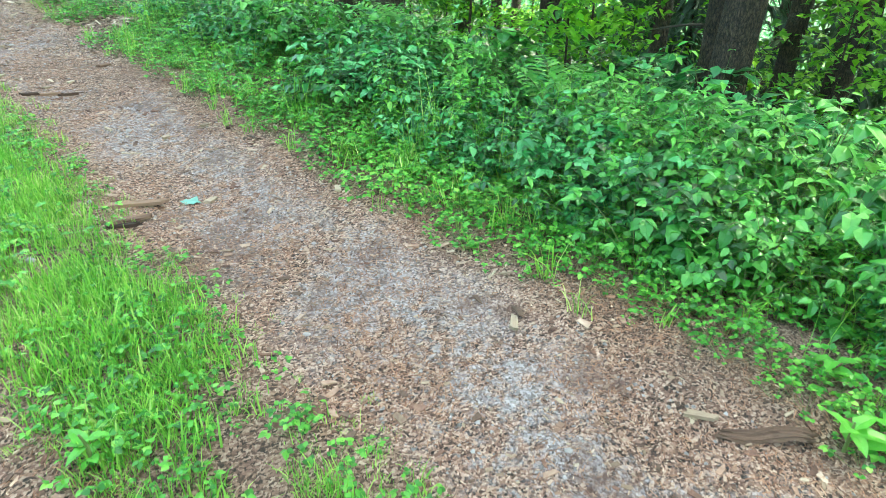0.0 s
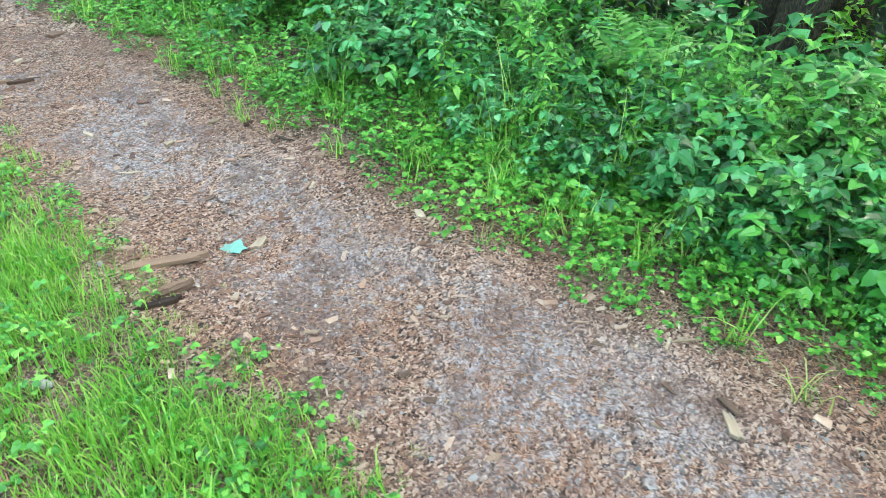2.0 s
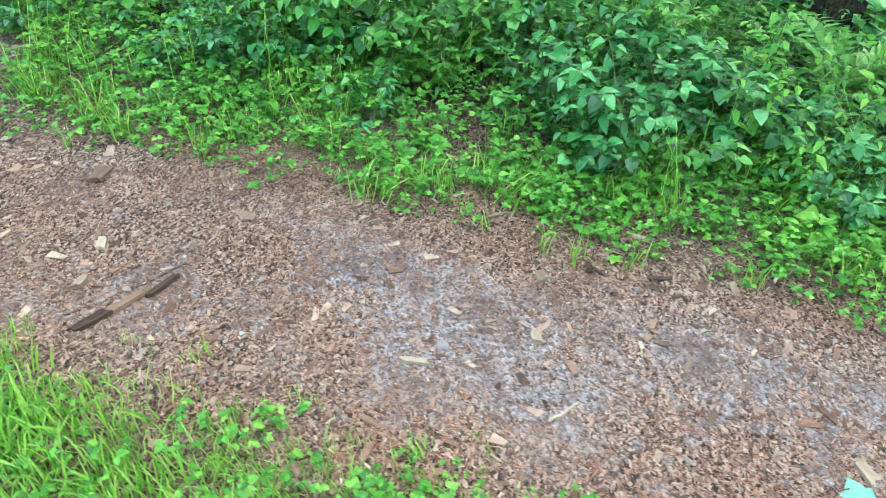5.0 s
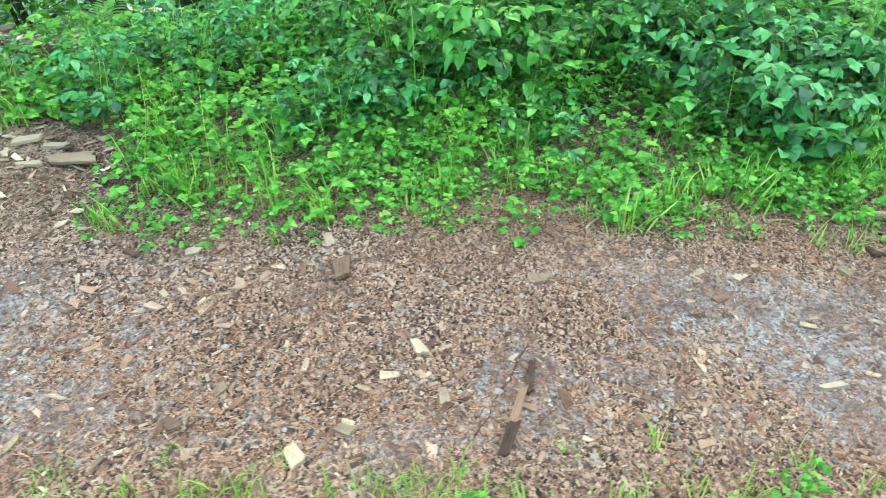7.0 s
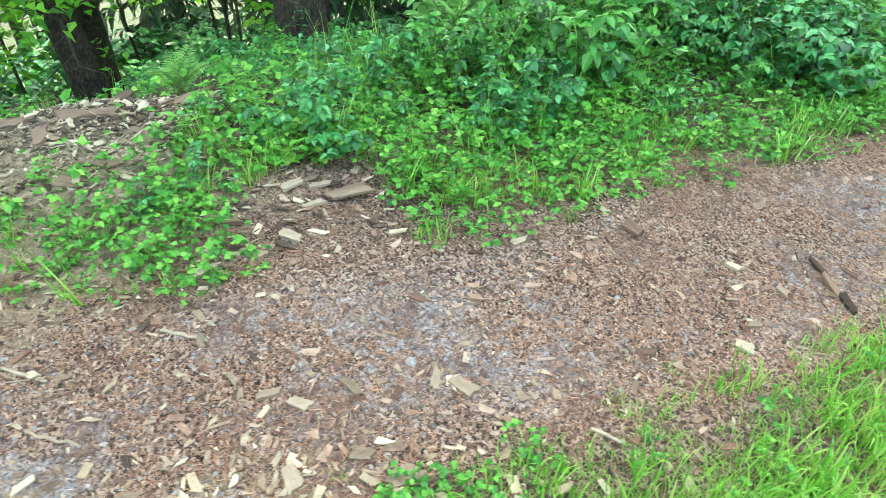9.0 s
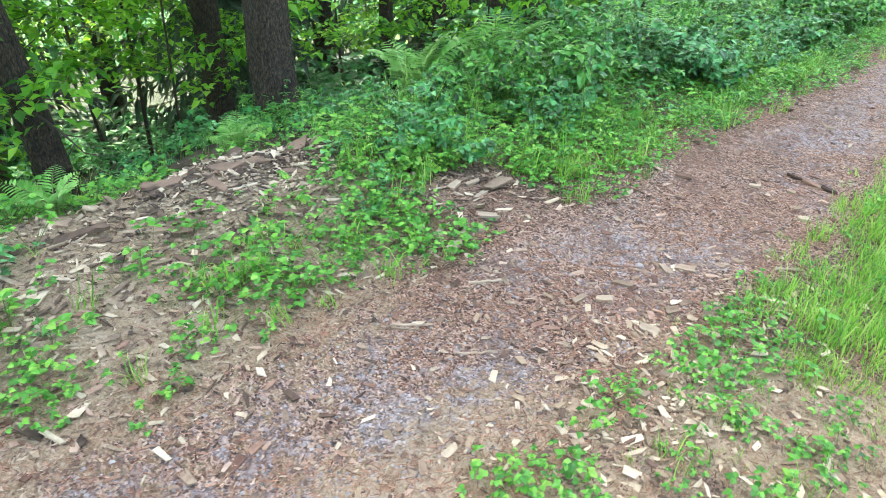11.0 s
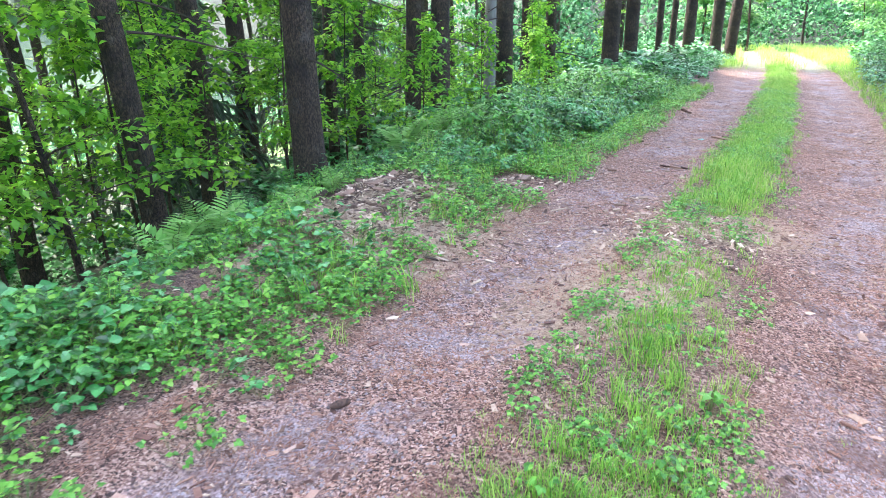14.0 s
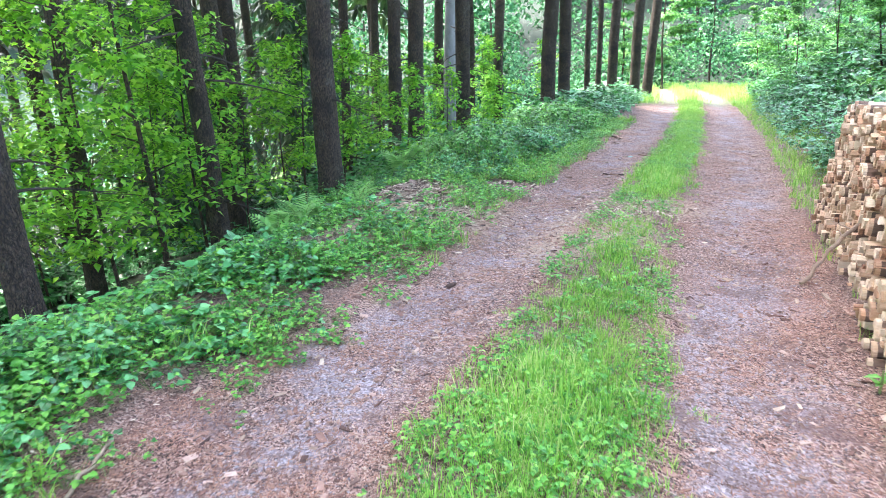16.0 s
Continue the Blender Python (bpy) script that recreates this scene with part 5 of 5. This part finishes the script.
for cx, cy, cl, cw, ct in CHIPS:
    ob = bark_piece("wood_chip", cx, cy, cl * 0.85, cw * 0.75, radians(ct), "pale split wood chip lying on the track" if cl < 0.11 else "pale plank-like slab of split wood", "wood chip", M_STICK, 0.009, 0.06, sharp=True)
    ob["group"] = "pale wood chips"
    if cl >= 0.15 and cy > -6.3:
        ob.location.z += 0.012 + 0.022 * (abs(cx) * 100 % 3)
        ob.rotation_euler.x = 0.12

for sx0, sy0, sx1, sy1, sr, lab in ((-1.49, -6.74, -1.40, -6.62, 0.006, "short bleached stick on the gravel"), (-1.46, -7.13, -1.38, -7.02, 0.006, "short bleached stick on the gravel"), (-1.24, -7.06, -1.16, -6.94, 0.005, "short bleached stick on the gravel"),
                                    (-1.45, -7.14, -1.39, -7.07, 0.005, "short bleached stick on the gravel"), (-1.01, -4.72, -0.91, -4.69, 0.004, "thin bleached stick in the rut"), (-0.77, -5.76, -0.70, -5.71, 0.006, "pale stick at the grass edge"),
                                    (-1.12, -3.48, -1.04, -3.54, 0.004, "thin pale stick on the rut"), (-0.93, -4.80, -1.23, -4.64, 0.0025, "thin brown root across the rut"), (-1.55, -11.9, -1.69, -11.6, 0.008, "bleached stick at the verge"),
                                    (0.15, -9.6, 0.02, -9.55, 0.006, "short brown stick on the needles"), (-1.75, -2.95, -2.2, -2.75, 0.004, "dry grass stalk in the verge"), (-1.75, -9.4, -2.3, -9.2, 0.006, "dead stick among the herbs"), (-1.7, -4.4, -1.95, -4.2, 0.004, "dry twig in the verge"), (-1.72, -3.9, -2.0, -3.55, 0.005, "dry twig in the verge")):
    stick(sx0, sy0, sx1, sy1, sr, lab, M_BARKBIT if "brown" in lab or "dead" in lab else None, twigs=1)


def rotten_log(x, y, length, r, turn):
    """A short weathered log, its wood split along the grain and its ends ragged."""
    rg = np.random.default_rng(41)
    sides, rings = 22, 14
    u = np.linspace(-0.5, 0.5, rings)
    a = np.arange(sides) * 2 * math.pi / sides
    groove = 1 - 0.28 * np.abs(np.sin(a * 3.5 + 0.6)) ** 6 - 0.12 * rg.uniform(0, 1, sides)
    ragged = rg.normal(0, 0.06, (2, sides))
    v = []
    for i, w in enumerate(u):
        taper = (1 - 0.35 * abs(w * 2) ** 3) * (1 + 0.06 * math.sin(w * 17))
        for j in range(sides):
            end = ragged[0][j] * max(0, -2 * w) ** 4 + ragged[1][j] * max(0, 2 * w) ** 4
            q = r * taper * groove[j] * (1 + rg.normal(0, 0.03))
            v.append(((w + end) * length, q * math.cos(a[j]) * 1.15, q * math.sin(a[j]) * 0.8 + 0.012 * math.sin(w * 6)))
    v += [(-0.45 * length, 0, 0), (0.45 * length, 0, 0)]
    f = []
    for i in range(rings - 1):
        for j in range(sides):
            q = (j + 1) % sides
            f += [(i * sides + j, (i + 1) * sides + q, i * sides + q), (i * sides + j, (i + 1) * sides + j, (i + 1) * sides + q)]
    for j in range(sides):
        q = (j + 1) % sides
        f += [(rings * sides, j, q), (rings * sides + 1, (rings - 1) * sides + q, (rings - 1) * sides + j)]
    f = np.array(f)
    ob = solid("rotten_log", (np.array(v), f, np.zeros(len(f), int)), [M_ROTTEN])
    ob.location, ob.rotation_euler = (x, y, float(gz(x, y)) + r * 0.55), (0, 0, turn)
    return tagged(ob, "short rotten reddish-brown log with split grain at the verge", "log")


rotten_log(-1.66, -0.52, 0.25, 0.023, math.atan2(0.20, -0.19))
stick(0.74, -8.66, 1.06, -8.28, 0.014, "crooked grey branch leaning on the firewood", M_STICK, 0.0, 0.33, 2)


def stone(x, y, size, seed):
    rg = np.random.default_rng(seed)
    bm = bmesh.new()
    bmesh.ops.create_icosphere(bm, subdivisions=2, radius=0.5)
    for v in bm.verts:
        v.co *= 1 + 0.18 * noise.noise(v.co * 2.5 + Vector((seed, 0, 0)))
        v.co.z *= 0.55
    me = bpy.data.meshes.new("stone")
    bm.to_mesh(me)
    bm.free()
    me.materials.append(M_GRAVEL)
    ob = new("stone", me)
    ob.scale = (size, size * rg.uniform(0.6, 0.9), size)
    ob.location = (x, y, float(gz(x, y)) + size * 0.15)
    ob.rotation_euler = (0, 0, rg.uniform(0, 6))
    tagged(ob, "small grey stone lying in the rut", "stone", "stones on the track")


for k, (sx, sy, ss) in enumerate(((-1.19, -3.85, 0.05), (-1.23, -0.86, 0.035), (-1.08, -4.73, 0.035), (-0.72, -3.0, 0.04), (-1.16, -6.1, 0.05), (-1.2, -5.4, 0.03), (-0.4, -2.6, 0.05), (-1.3, -2.2, 0.03), (-0.95, -1.7, 0.035))):
    stone(sx, sy, ss * 0.7, k)


def spruce_cone(x, y, turn, size=0.85):
    cone = thing("spruce_cone", x, y, "dark closed spruce cone lying on the gravel", "cone", "", turn, 0.015 * size)
    cone.scale = (size, size, size)
    b = Batch()
    s = np.linspace(-0.5, 0.5, 11)
    b.add(tube(np.stack([s * 0.085, 0 * s, 0 * s], -1), 0.017 * np.sqrt(np.clip(1 - (2 * s) ** 2, 0.02, 1)), 10), ONE, HERE)
    part("core", b.shape(), [M_CONE], cone)
    b = Batch()
    sc = kite(1.0, 0.1)
    for k in range(70):
        u = -0.46 + 0.92 * k / 70
        r = 0.016 * math.sqrt(1 - (1.9 * u) ** 2 * 0.98) if abs(1.9 * u) < 1 else 0.003
        a = k * 2.4
        c, si = math.cos(a), math.sin(a)
        m = np.array([[0, 1, 0.25], [-si, 0.0, c], [c, 0.25, si]]) * 0.014
        b.add(sc, m[None], np.array([[u * 0.085, r * c, r * si]]))
    part("scales", b.shape(), [M_CONE], cone)


spruce_cone(-1.26, -9.46, 1.0)
spruce_cone(-1.62, -3.52, 0.3, 0.6)


def maple_leaf(x, y, size, turn):
    """A fallen lobed leaf, pale underside up."""
    lobes = [(0.0, -0.42), (0.2, -0.28), (0.5, -0.26), (0.42, 0.0), (0.55, 0.26), (0.34, 0.26), (0.2, 0.42), (0.0, 0.6), (-0.18, 0.4), (-0.3, 0.25), (-0.45, 0.22), (-0.4, -0.02), (-0.42, -0.24), (-0.18, -0.26)]
    n = len(lobes)
    v = np.array([(0, 0, 0.05)] + [(a, c, 0.06 * math.sin(7 * a + 3 * c)) for a, c in lobes] + [(0, 0, 0.035)] + [(a, c, 0.06 * math.sin(7 * a + 3 * c) - 0.015) for a, c in lobes])
    f = []
    for j in range(n):
        q = (j + 1) % n
        f += [(0, 1 + j, 1 + q), (n + 1, n + 2 + q, n + 2 + j), (1 + j, n + 2 + j, n + 2 + q), (1 + j, n + 2 + q, 1 + q)]
    f = np.array(f)
    leaf_ob = thing("fallen_leaf", x, y, "fallen maple leaf, pale blue-green underside up, on needles", "leaf", "", turn, 0.008)
    part("blade", (v * size, f, np.zeros(len(f), int)), [M_DRYLEAF], leaf_ob)
    part("stalk", tube(np.array([(0, -0.42, 0.03), (0.05, -0.7, 0.03), (0.02, -0.95, 0.0)]) * size, [0.0012, 0.001, 0.001], 4), [M_STEM], leaf_ob)


maple_leaf(-1.075, -2.84, 0.085, 2.0)
